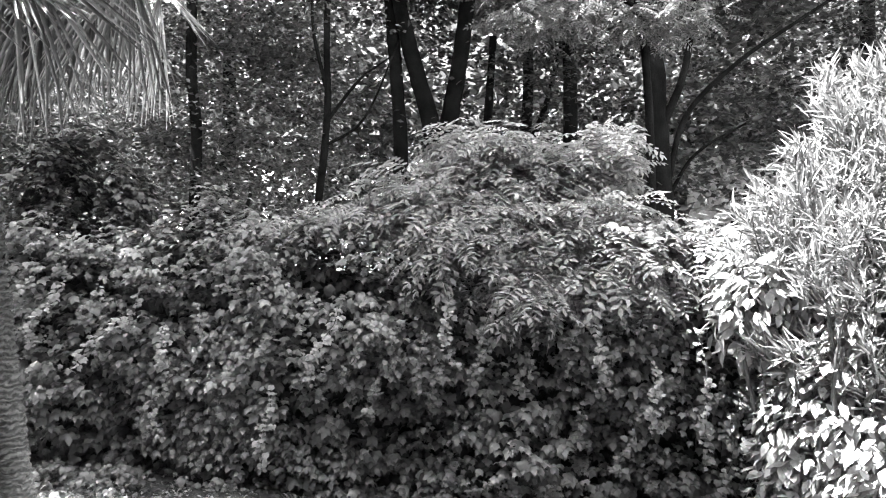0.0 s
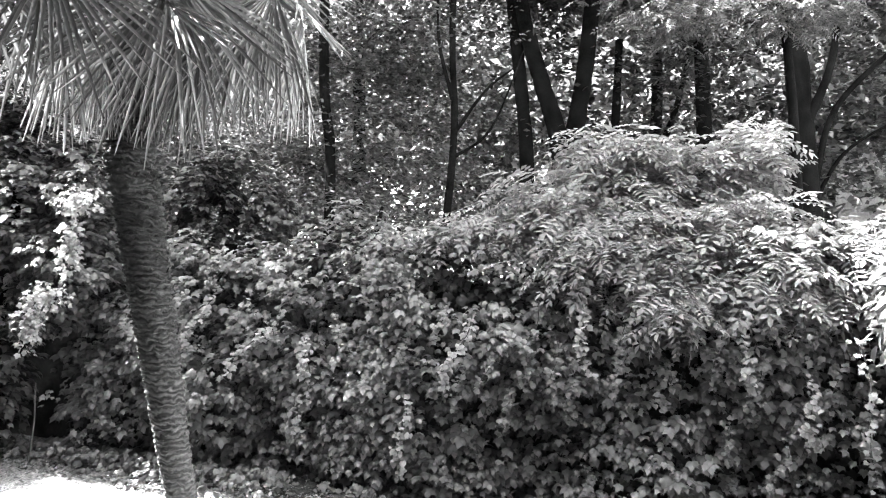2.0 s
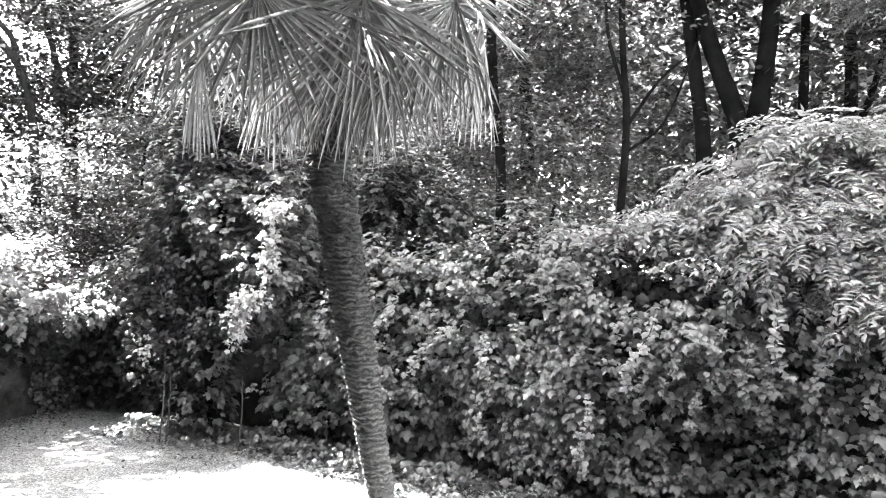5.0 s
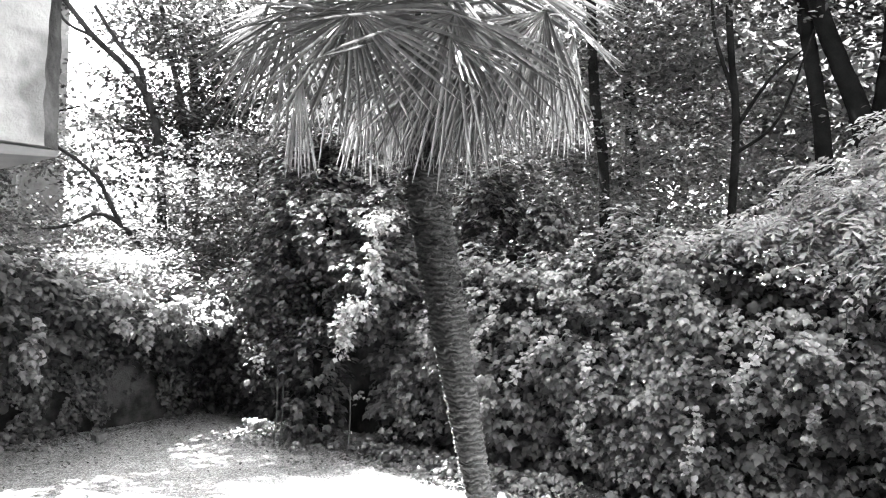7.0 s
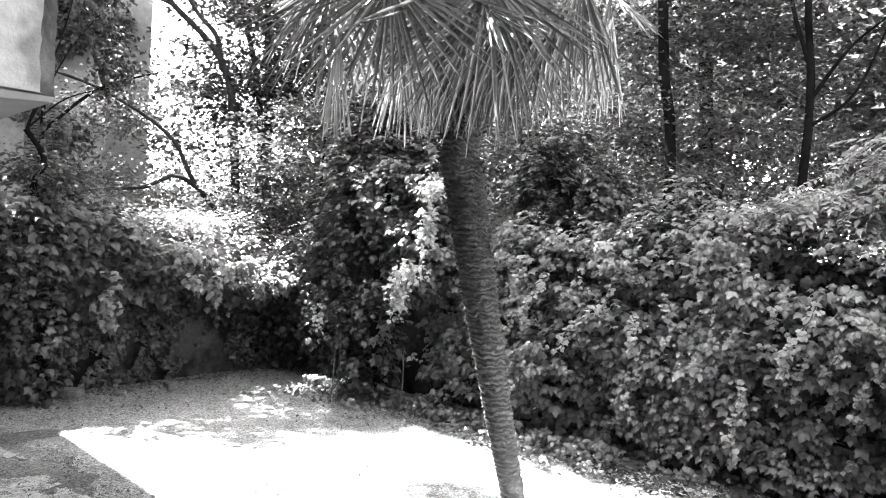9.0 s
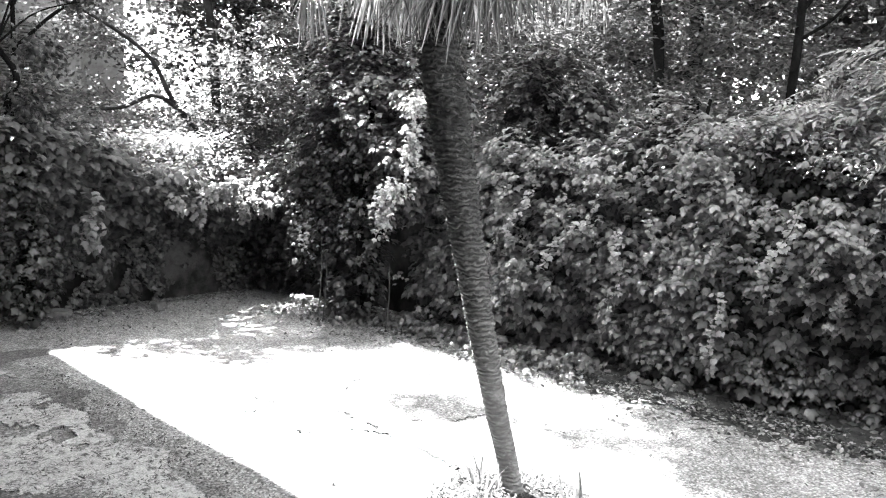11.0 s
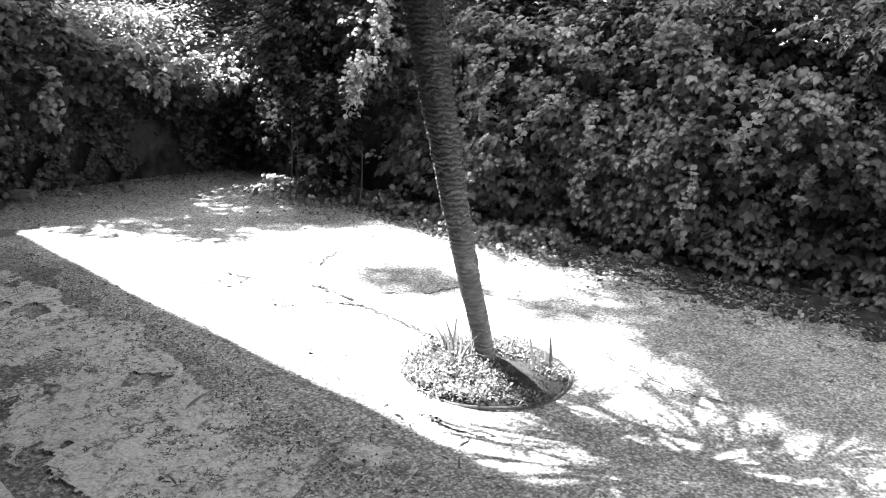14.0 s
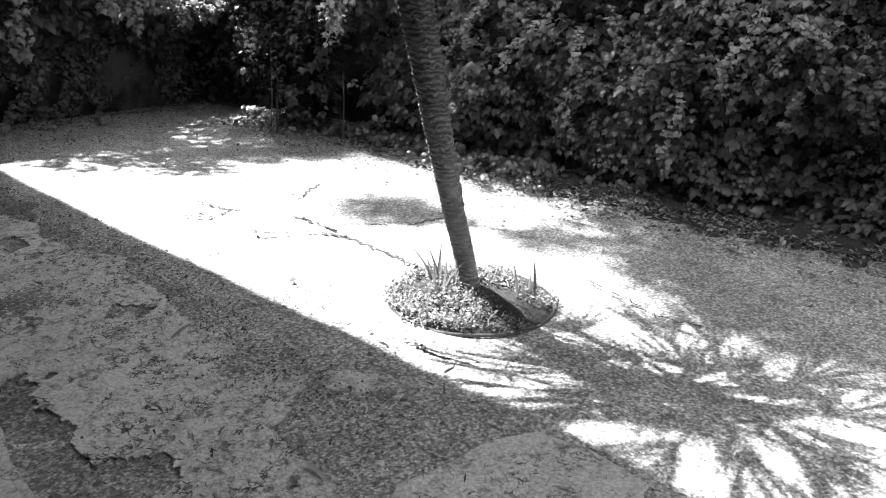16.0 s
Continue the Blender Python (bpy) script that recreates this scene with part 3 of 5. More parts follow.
def build_west_ivy():
    rng = np.random.default_rng(6)
    ob = empty("wall_ivy", (-7.8, 5.0, 0), "dark ivy trailing over the back garden wall", "ivy")
    # over the wall's head, hanging lowest towards the house
    y = rng.uniform(3.0, 6.95, 620)
    low = np.interp(y, [3.0, 4.0, 4.8, 5.6, 6.9], [0.85, 0.95, 1.0, 0.9, 0.75]) + 0.12 * np.sin(y * 5)
    top = np.interp(y, [3.0, 4.2, 4.9, 5.6, 6.9], [2.1, 1.95, 1.6, 1.42, 1.5])
    z = low + (top - low) * rng.uniform(0, 1, len(y))
    p = np.stack([-7.62 + 0.3 * np.sin(np.clip((z - low) / (top - low), 0, 1) * 2.6) * rng.uniform(0.2, 1.1, len(y)), y, z], 1)
    n = np.tile((1.0, -0.15, 0.5), (len(p), 1)) + rng.normal(size=p.shape) * 0.3
    q, f, t, d = sprays(rng, p, n, 9, 0.12, np.interp(y, [3.0, 4.6, 5.6, 6.9], [0.1, 0.095, 0.075, 0.07]))
    # the dark leaf colour here stands in for deep shade along the wall
    leaf_object("foliage", VINE, q, f, t, d, M_IVY_SHADED, ob)
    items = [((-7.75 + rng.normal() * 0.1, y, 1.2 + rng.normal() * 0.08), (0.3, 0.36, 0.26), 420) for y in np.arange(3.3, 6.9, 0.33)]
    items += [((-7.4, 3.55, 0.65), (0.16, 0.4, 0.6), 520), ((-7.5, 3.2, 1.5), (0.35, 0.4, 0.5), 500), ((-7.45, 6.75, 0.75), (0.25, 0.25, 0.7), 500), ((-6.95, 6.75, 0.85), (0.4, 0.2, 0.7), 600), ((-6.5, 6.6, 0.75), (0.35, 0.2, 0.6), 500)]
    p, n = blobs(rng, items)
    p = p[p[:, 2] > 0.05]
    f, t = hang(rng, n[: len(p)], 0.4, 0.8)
    leaf_object("inner_foliage", VINE, p, f, t, 0.05 + 0.06 * rng.uniform(0, 1, len(p)) ** 1.3, M_IVY_SHADED, ob)
    # thin creepers on the bare face below, in patches
    k = 6000
    y = rng.uniform(3.0, 6.95, k)
    p = np.stack([-7.71 - 0.08 * (6.9 - y) / 4 + rng.uniform(0, 0.06, k), y, 1.1 * rng.uniform(0, 1, k)], 1)
    p = p[soft_noise(p, 0.22, 41) + 0.5 * soft_noise(p, 0.08, 42) > -0.35]
    f, t = hang(rng, np.tile((1.0, 0, 0), (len(p), 1)), 0.4, 0.5)
    leaf_object("creeping_foliage", IVY, p, f, t, rng.uniform(0.03, 0.07, len(p)), M_IVY_SHADED, ob)
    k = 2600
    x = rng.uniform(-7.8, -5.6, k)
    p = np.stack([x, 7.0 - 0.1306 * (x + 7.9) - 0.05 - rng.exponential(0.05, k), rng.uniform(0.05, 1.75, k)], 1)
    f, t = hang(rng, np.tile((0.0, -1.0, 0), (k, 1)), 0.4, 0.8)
    leaf_object("corner_foliage", VINE, p, f, t, rng.uniform(0.04, 0.09, k), M_IVY_SHADED, ob)
    # pale shoots; where the sun crosses the wall their colour also carries its light
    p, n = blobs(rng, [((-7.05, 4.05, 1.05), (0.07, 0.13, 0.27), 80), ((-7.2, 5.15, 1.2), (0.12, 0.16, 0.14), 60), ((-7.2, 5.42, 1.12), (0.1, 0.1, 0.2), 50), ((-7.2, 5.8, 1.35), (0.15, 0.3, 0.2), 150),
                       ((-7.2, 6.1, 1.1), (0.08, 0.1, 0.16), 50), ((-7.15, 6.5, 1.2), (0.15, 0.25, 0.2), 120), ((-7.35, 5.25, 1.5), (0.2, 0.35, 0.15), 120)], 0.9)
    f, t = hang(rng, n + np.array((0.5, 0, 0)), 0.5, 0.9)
    leaf_object("hanging_spray", VINE, p, f, t, rng.uniform(0.05, 0.09, len(p)), M_IVY_PALE, ob, label="pale hanging leaves on the ivy, most coloured as sunlit")


build_west_ivy()


def twigs(rng, start, ends, r0, r1):
    pieces = []
    for e in ends:
        a, b = np.array(start, float), np.array(e, float)
        mid = (a + b) / 2 + rng.normal(size=3) * 0.08 * np.linalg.norm(b - a) + np.array((0, 0, 0.06))
        line = curve([a, mid, b], 5)
        pieces.append(tube(line, np.linspace(r0, r1, len(line)), 6, 0.05, rng))
    return pieces


def build_wall_shrub():
    """The feathery shrub that spills over the top of the wall."""
    rng = np.random.default_rng(8)
    ob = empty("locust_shrub", (0.6, 6.5, 0), "light feathery shrub spilling over the ivied wall", "shrub")
    items = [((0.1, 6.45, 2.82), (0.34, 0.35, 0.26), 420), ((0.5, 6.4, 2.8), (0.36, 0.35, 0.27), 420), ((0.98, 6.45, 2.72), (0.3, 0.35, 0.3), 400), ((1.32, 6.4, 2.84), (0.26, 0.35, 0.28), 420),
             ((0.6, 6.3, 2.5), (0.8, 0.4, 0.28), 700), ((-0.2, 6.3, 2.42), (0.5, 0.4, 0.24), 520), ((-0.7, 6.2, 2.22), (0.45, 0.35, 0.16), 360), ((0.3, 5.95, 2.2), (0.7, 0.35, 0.26), 700),
             ((1.2, 5.9, 2.2), (0.65, 0.35, 0.28), 700), ((0.4, 5.65, 1.92), (0.7, 0.2, 0.26), 420), ((1.4, 5.55, 1.85), (0.65, 0.2, 0.3), 520), ((0.62, 5.38, 1.62), (0.2, 0.12, 0.2), 70),
             ((2.1, 5.75, 2.1), (0.5, 0.35, 0.18), 420), ((-1.3, 6.2, 2.12), (0.4, 0.3, 0.1), 90)]
    p, n = blobs(rng, items, 0.7)
    f = np.array((0, 0, 1.0)) + n * 0.5 + rng.normal(size=n.shape) * 0.35
    t = n * np.array((1, 1, 0.4)) + np.array((0, -0.3, -0.25)) + rng.normal(size=n.shape) * 0.4
    pick = rng.permutation(len(p))[: int(len(p) * 0.62)]
    cut = len(pick) * 2 // 3
    for name, shape, q, lo, hi in (("foliage", SPRAY, pick[:cut], 0.15, 0.27), ("feathery_foliage", PINNATE, pick[cut:], 0.18, 0.3)):
        leaf_object(name, shape, p[q], f[q], t[q], rng.uniform(lo, hi, len(q)), M_SHRUB, ob)
    pieces = twigs(rng, (0.7, 6.55, 0.0), [(0.1, 6.5, 2.95), (0.55, 6.5, 2.95), (1.4, 6.45, 2.95), (0.0, 6.3, 2.4), (1.4, 5.9, 2.2), (0.4, 5.9, 2.1), (1.7, 5.9, 2.2)], 0.03, 0.008)
    for v, q in pieces:
        under(new("branch", raw_mesh("branch", v, q, M_BARK, True)), ob)


build_wall_shrub()


def build_oleander():
    rng = np.random.default_rng(9)
    ob = empty("oleander_bush", (2.9, 4.9, 0), "sunlit oleander bush with long narrow leaves", "bush")
    shoots = []
    for k in range(330):
        a, h = rng.uniform(0, 6.28), rng.uniform(1.2, 3.35)
        r = 0.85 * np.sqrt(max(0.05, 1 - ((h - 1.7) / 2.1) ** 2)) * rng.uniform(0.6, 1.05)
        shoots.append((2.85 + r * np.cos(a) + 0.1 * h - 0.15 - 0.16 * math.exp(-((h - 2.3) / 0.4) ** 2), 4.85 + r * 0.75 * np.sin(a), h))
    shoots = np.array(shoots)
    k = 36
    base = np.repeat(shoots, k, 0)
    away = unit(base - np.array((2.9, 4.85, 0)) * np.array((1, 1, 0)) - np.array((0, 0, 1)) * (base[:, 2:3] * 0.55))
    p = base + rng.normal(size=base.shape) * 0.03 + away * rng.uniform(-0.22, 0.03, len(base))[:, None]
    t = away * 0.7 + np.array((0, 0, 0.35)) + rng.normal(size=p.shape) * 0.6
    f = np.cross(t, rng.normal(size=p.shape)) + np.array((0, 0, 0.4))
    leaf_object("foliage", NARROW, p, f, t, rng.uniform(0.1, 0.19, len(p)), M_OLEANDER, ob)
    pieces = twigs(rng, (2.9, 4.9, 0.0), [tuple(s) for s in shoots[::5]], 0.016, 0.005)
    for v, q in pieces:
        under(new("branch", raw_mesh("branch", v, q, M_STEM, True)), ob)
    ob = empty("laurel_bush", (2.4, 4.9, 0), "sunlit leafy bush in front of the ivied wall", "bush")
    p, n = blobs(rng, [((2.72, 4.8, 0.9), (0.48, 0.4, 0.95), 4200), ((2.3, 5.1, 1.75), (0.5, 0.35, 0.5), 1900), ((2.95, 4.5, 0.6), (0.6, 0.4, 0.65), 2600), ((2.9, 4.6, 1.5), (0.5, 0.35, 0.5), 1700), ((2.32, 4.98, 0.75), (0.2, 0.24, 0.75), 1300)], 0.5)
    p[:, 2] = np.maximum(p[:, 2], 0.06)
    f, t = hang(rng, n, 0.5, 0.7)
    leaf_object("foliage", OVATE, p, f, t, rng.uniform(0.07, 0.135, len(p)), M_LAUREL, ob)
    pieces = twigs(rng, (2.4, 4.95, 0.0), [(2.2, 4.9, 1.4), (2.0, 5.0, 1.9), (2.6, 4.7, 0.9), (2.4, 5.0, 1.5)], 0.02, 0.006)
    for v, q in pieces:
        under(new("branch", raw_mesh("branch", v, q, M_STEM, True)), ob)


build_oleander()


# ---- trees behind the wall ----
def build_tree(seed, limbs, clumps, size, label, shape=SIMPLE, mat=None, flat=0.26, category="tree", bark=None):
    """limbs: rows of (points, first radius, last radius), the trunk first. clumps: rows of (centre, spread, leaves)."""
    rng = np.random.default_rng(seed)
    base = limbs[0][0][0]
    ob = empty("tree", base, label, category)
    for i, (pts, r0, r1) in enumerate(limbs):
        line = curve(pts, 7)
        k = len(line)
        rad = np.linspace(r0, r1, k)
        if i == 0:
            rad = rad * (1 + 0.5 * np.exp(-np.arange(k) / 1.5))
        v, f = tube(line, rad, 10, 0.05, rng)
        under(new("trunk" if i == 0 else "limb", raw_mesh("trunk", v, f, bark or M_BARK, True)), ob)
    ps, ns = [], []
    for centre, spread, count in clumps:
        d = rng.normal(size=(count, 3)) * np.array((1, 1, flat)) * spread * 0.55
        ps.append(np.array(centre) + d)
        ns.append(d)
    p, d = np.concatenate(ps), np.concatenate(ns)
    f = np.array((0, 0, 1.0)) + rng.normal(size=p.shape) * 0.42
    t = unit(d) * np.array((1, 1, 0.3)) + np.array((0, 0, -0.45)) + rng.normal(size=p.shape) * 0.4
    leaf_object("crown", shape, p, f, t, rng.uniform(0.65, 1.25, len(p)) * size, mat or M_WOODS, ob)
    return ob


def spread_clumps(seed, x, y, z, count, spread, each):
    g = np.random.default_rng(seed)
    rows = [((g.uniform(*x), g.uniform(*y), g.uniform(*z)), g.uniform(0.7, 1.3) * spread, int(each * g.uniform(0.6, 1.4))) for _ in range(count)]
    # a gap in the woods leaves the garden house open to the yard
    return [(c, s, k) for c, s, k in rows if c[1] < 7 or abs(c[0] - 0.391 * c[1]) > 0.1 + 0.3 * s or abs(c[2] - 1.78 - 0.1 * c[1]) > 0.32]


def open_canopy(clumps):
    """Leaves out the clumps that would shade the sunlit sprays in the corner."""
    out = []
    for c, s, k in clumps:
        q = Vector(c) + SUN_WAY * ((c[2] - 1.6) / -SUN_WAY.z)
        if min((q - Vector(g)).length for g in ((-4.5, 5.6, 1.4), (-4.05, 5.43, 2.05))) > 0.6:
            out.append((c, s, k))
    return out


def near_yard_shade(clumps):
    """Of the clumps over the near yard, those that leave the sunlit patches beside the palm bed open."""
    out = []
    for c, s, k in clumps:
        q = Vector(c) + SUN_WAY * (c[2] / -SUN_WAY.z)
        if q.y > np.interp(q.x, [-1.6, -0.9, -0.35, -0.15], [4.4, 4.25, 4.05, 3.4]):
            out.append((c, s, k))
    return out


def far_yard_shade(clumps):
    """Of the clumps over the far end of the yard, those that leave the sunlit triangle by the palm open."""
    return [(c, s, k) for c, s, k in clumps if c[1] > 2.9 + (c[0] + 12.73) * 0.775 and (c[0] > -12.6 or c[1] < 4.4)
            and math.hypot((c[0] + 12.7) / 0.8, (c[1] - 5.0) / 0.7) > 1 and math.hypot((c[0] + 11.8) / 0.5, (c[1] - 4.75) / 0.35) > 1]


def forest():
    # slender tree close behind the wall
    build_tree(31, [([(-1.82, 9.85, 0), (-1.78, 9.85, 2.2), (-1.7, 9.85, 3.8), (-1.78, 9.85, 5.2), (-1.78, 9.9, 8)], 0.062, 0.035),
                    ([(-1.73, 9.85, 3.7), (-1.3, 9.8, 4.3), (-0.9, 9.7, 4.6)], 0.028, 0.01), ([(-1.74, 9.85, 4.2), (-1.95, 9.8, 5.0), (-2.0, 9.8, 6.0)], 0.03, 0.015),
                    ([(-1.72, 9.85, 3.4), (-1.2, 9.8, 3.8), (-0.8, 9.9, 4.9)], 0.025, 0.01)],
               spread_clumps(1, (-4.2, -1.5), (10.2, 12.2), (2.4, 8.5), 62, 0.6, 190) + spread_clumps(21, (-3.4, -1.2), (9.0, 9.7), (4.6, 7.5), 9, 0.5, 70), 0.095, "slender dark tree with small leaves behind the wall")
    # forked dark tree
    build_tree(32, [([(-0.3, 14, 0), (-0.25, 14, 3.2), (-0.15, 14, 4.4), (0.1, 14, 6.5), (0.3, 14.2, 11)], 0.22, 0.13),
                    ([(-0.25, 14, 3.0), (-0.42, 14, 4.5), (-0.9, 13.95, 6.0), (-1.25, 13.9, 7.5), (-1.5, 13.9, 11)], 0.2, 0.11)],
               spread_clumps(2, (-4.0, 3.5), (14.8, 17.5), (3.0, 10.5), 90, 0.85, 115), 0.14, "tall dark forked tree behind the wall", mat=M_WOODS_SHADED)
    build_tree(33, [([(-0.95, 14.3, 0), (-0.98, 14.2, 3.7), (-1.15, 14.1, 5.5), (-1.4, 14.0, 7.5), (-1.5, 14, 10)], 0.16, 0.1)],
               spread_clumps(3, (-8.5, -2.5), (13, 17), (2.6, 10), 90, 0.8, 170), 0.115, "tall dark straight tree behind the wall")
    # broad tree with spreading limbs; seed-70 clumps, out of view, added to shade it
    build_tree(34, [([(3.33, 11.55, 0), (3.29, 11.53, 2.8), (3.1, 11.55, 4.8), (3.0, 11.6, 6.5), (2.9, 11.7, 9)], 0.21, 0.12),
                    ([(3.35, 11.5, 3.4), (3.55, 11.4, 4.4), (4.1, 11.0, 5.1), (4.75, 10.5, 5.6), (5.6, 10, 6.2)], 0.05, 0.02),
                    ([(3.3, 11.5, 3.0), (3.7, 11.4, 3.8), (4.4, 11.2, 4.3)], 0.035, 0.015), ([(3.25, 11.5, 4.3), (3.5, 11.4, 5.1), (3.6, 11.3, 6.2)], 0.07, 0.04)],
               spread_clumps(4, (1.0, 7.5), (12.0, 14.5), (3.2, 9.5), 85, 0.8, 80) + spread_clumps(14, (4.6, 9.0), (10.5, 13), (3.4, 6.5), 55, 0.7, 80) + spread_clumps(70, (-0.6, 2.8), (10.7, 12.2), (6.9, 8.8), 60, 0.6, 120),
               0.13, "broad dark tree with spreading limbs behind the wall", mat=M_WOODS_SHADED)
    # limbs and clumps above 10 m are unseen, added to shade hedge and yard
    build_tree(35, [([(-3.6, 10.4, 0), (-3.6, 10.4, 3.2), (-3.75, 10.35, 4.7), (-3.9, 10.3, 8), (-4.2, 9.6, 11)], 0.085, 0.06),
                    ([(-4.1, 9.9, 10.2), (-5, 8.5, 12), (-6.5, 6.8, 13.3), (-9, 6.2, 13.8), (-11.5, 6.2, 13.6)], 0.07, 0.02), ([(-5, 8.5, 12), (-5.6, 6, 13.2), (-6, 4, 13.3), (-9, 3.7, 13.1)], 0.05, 0.02),
                    ([(-9, 6.2, 13.8), (-12, 5.0, 13.6), (-14, 3.6, 13.3)], 0.04, 0.015)],
               spread_clumps(5, (-6.8, -2.6), (10.6, 13), (2.2, 8.5), 70, 0.7, 190) + spread_clumps(25, (-6.2, -4.4), (8.0, 9.5), (2.2, 4.2), 26, 0.6, 150) 
               + open_canopy(spread_clumps(15, (-12.2, -6.6), (4.85, 7.8), (12.4, 14.5), 200, 0.55, 165) + spread_clumps(45, (-7.6, -4.5), (4.35, 5.0), (12.6, 14.2), 44, 0.42, 200) + spread_clumps(46, (-6.8, -3.1), (5.2, 7.2), (12.4, 14.2), 64, 0.42, 130))
               + near_yard_shade(spread_clumps(16, (-7.0, -4.2), (3.2, 4.5), (12.8, 13.7), 84, 0.38, 190)) + spread_clumps(50, (-8.2, -6.7), (3.7, 4.7), (12.8, 13.6), 17, 0.3, 110) + far_yard_shade(spread_clumps(49, (-14.2, -9.9), (2.7, 5.7), (12.7, 13.5), 90, 0.32, 120)) + spread_clumps(48, (-15.6, -13.1), (2.2, 4.9), (12.6, 13.8), 95, 0.5, 170) + near_yard_shade(spread_clumps(47, (-8.0, -6.4), (3.3, 4.1), (12.8, 13.6), 15, 0.32, 110)) + [((-9.1, 3.62, 13.0), 0.3, 170), ((-8.9, 3.7, 13.1), 0.22, 90), ((-8.7, 3.72, 13.0), 0.2, 80), ((-9.15, 3.75, 13.0), 0.24, 110), ((-9.3, 3.57, 13.0), 0.22, 90)], 0.11, "tall dark leafy tree behind the garden corner")
    build_tree(36, [([(1.75, 18, 0), (1.7, 18, 4), (1.75, 17.9, 6.2), (1.6, 18, 10)], 0.2, 0.1), ([(1.7, 18, 4.6), (2.2, 18, 6), (2.5, 18, 7.5)], 0.1, 0.04)],
               spread_clumps(6, (-3, 7), (16, 20), (4, 12), 80, 1.0, 75), 0.2, "dark distant tree among the woods", mat=M_WOODS_SHADED)
    build_tree(37, [([(0.75, 16, 0), (0.7, 16, 3.6), (0.75, 16, 7)], 0.14, 0.08)],
               spread_clumps(7, (6, 13), (13, 19), (2.5, 11), 80, 1.0, 75), 0.17, "thin dark distant tree", mat=M_FAR)
    # tall trees added with crowns out of view, to shade the woods below
    for seed, x, y, box_x, box_y, many in ((51, -4.8, 15.5, (-8, -3), (9.3, 12.4), 36), (52, 2.2, 14.5, (-3, 3), (9.6, 18), 130), (53, 7.5, 13.5, (2.5, 8), (9.5, 18), 130)):
        build_tree(seed, [([(x, y, 0), (x + 0.1, y, 4), (x - 0.1, y, 8), (x, y, 11)], 0.17, 0.1)], spread_clumps(seed, box_x, box_y, (7.6, 11.5), many, 1.2, 70 if many < 100 else 125), 0.32,
                   "added tall tree whose unseen crown shades the woods")
    # undergrowth just behind the wall
    build_tree(38, [([(-2.6, 8.6, 0), (-2.5, 8.6, 1.6), (-2.3, 8.5, 2.6)], 0.05, 0.02)],
               spread_clumps(8, (-6.0, 6.5), (7.4, 9.4), (0.7, 2.1), 80, 0.6, 80) + spread_clumps(28, (-5.0, 6.5), (10.8, 13.5), (0.9, 3.3), 60, 0.7, 80), 0.11, "dark undergrowth behind the wall", category="shrub", mat=M_WOODS_SHADED)
    # light hanging spray near the top of the view
    build_tree(39, [([(2.6, 9.4, 0), (2.5, 9.3, 3.0), (2.2, 9.1, 5.2), (1.6, 9, 6.5)], 0.07, 0.03), ([(2.2, 9.1, 5.2), (1.6, 8.9, 5.3), (1.0, 8.8, 5.0)], 0.03, 0.01)],
               [((x, 8.9, 4.98 + 0.1 * math.sin(x * 5)), 0.32, 60) for x in (0.75, 0.95, 1.15, 1.35, 2.0, 2.3, 2.55, 2.75)] + [((x, 8.9, 5.3), 0.5, 60) for x in (0.6, 1.0, 1.5, 2.0, 2.4, 2.8)],
               0.26, "locust tree with feathery hanging leaves", PINNATE, M_HANGING, 0.5)
    # light trees past the back wall
    # the leaning tree's crown is out of view, added to shade the far yard
    build_tree(40, [([(-9.2, 7.45, 0), (-9.25, 7.36, 1.6), (-9.68, 6.83, 2.55), (-9.9, 6.5, 3.25), (-10.35, 5.75, 3.8), (-11, 5.2, 4.1)], 0.045, 0.02),
                    ([(-9.55, 7.0, 2.35), (-9.8, 6.6, 2.65), (-10.05, 6.2, 2.45), (-10.4, 5.8, 2.4)], 0.04, 0.02), ([(-10.35, 5.75, 3.8), (-10.6, 5.6, 4.5), (-10.8, 5.4, 5.2), (-10.2, 4.6, 6.6)], 0.04, 0.015)],
               spread_clumps(29, (-11.3, -8.9), (3.0, 5.4), (6.0, 7.6), 42, 0.5, 60), 0.14, "leaning tree with a crooked limb past the back wall", bark=M_GREY_BARK)
    build_tree(41, [([(-10.1, 8.0, 0), (-10.15, 7.88, 3.4), (-10.3, 7.66, 4.7), (-10.8, 6.97, 5.6), (-11.3, 6.5, 6.5)], 0.08, 0.035),
                    ([(-10.28, 7.68, 4.55), (-10.38, 7.61, 5.1), (-10.69, 7.43, 5.5), (-11.0, 7.2, 6.1)], 0.05, 0.03), ([(-10.75, 7.05, 5.5), (-11.1, 6.75, 5.75), (-11.25, 6.6, 6.3)], 0.03, 0.015)],
               spread_clumps(10, (-12.5, -8.9), (7.6, 10.5), (2.2, 7.0), 105, 0.7, 105), 0.11, "light airy tree past the back wall", mat=M_AIRY, flat=0.16, bark=M_GREY_BARK)
    build_tree(42, [([(-10.6, 8.95, 0), (-10.68, 8.82, 4.1), (-10.9, 8.53, 5.9), (-11.2, 8.3, 8)], 0.07, 0.03), ([(-11.3, 9.6, 0), (-11.35, 9.58, 4.4), (-11.42, 9.5, 6.5)], 0.1, 0.06)],
               spread_clumps(11, (-13.5, -8.5), (9.8, 12.5), (2.0, 8.5), 125, 0.7, 160) + spread_clumps(62, (-13.0, -10.2), (8.2, 11.0), (4.0, 6.8), 60, 0.65, 120), 0.12, "light tree with two stems past the back wall", mat=M_AIRY, flat=0.16, bark=M_GREY_BARK)
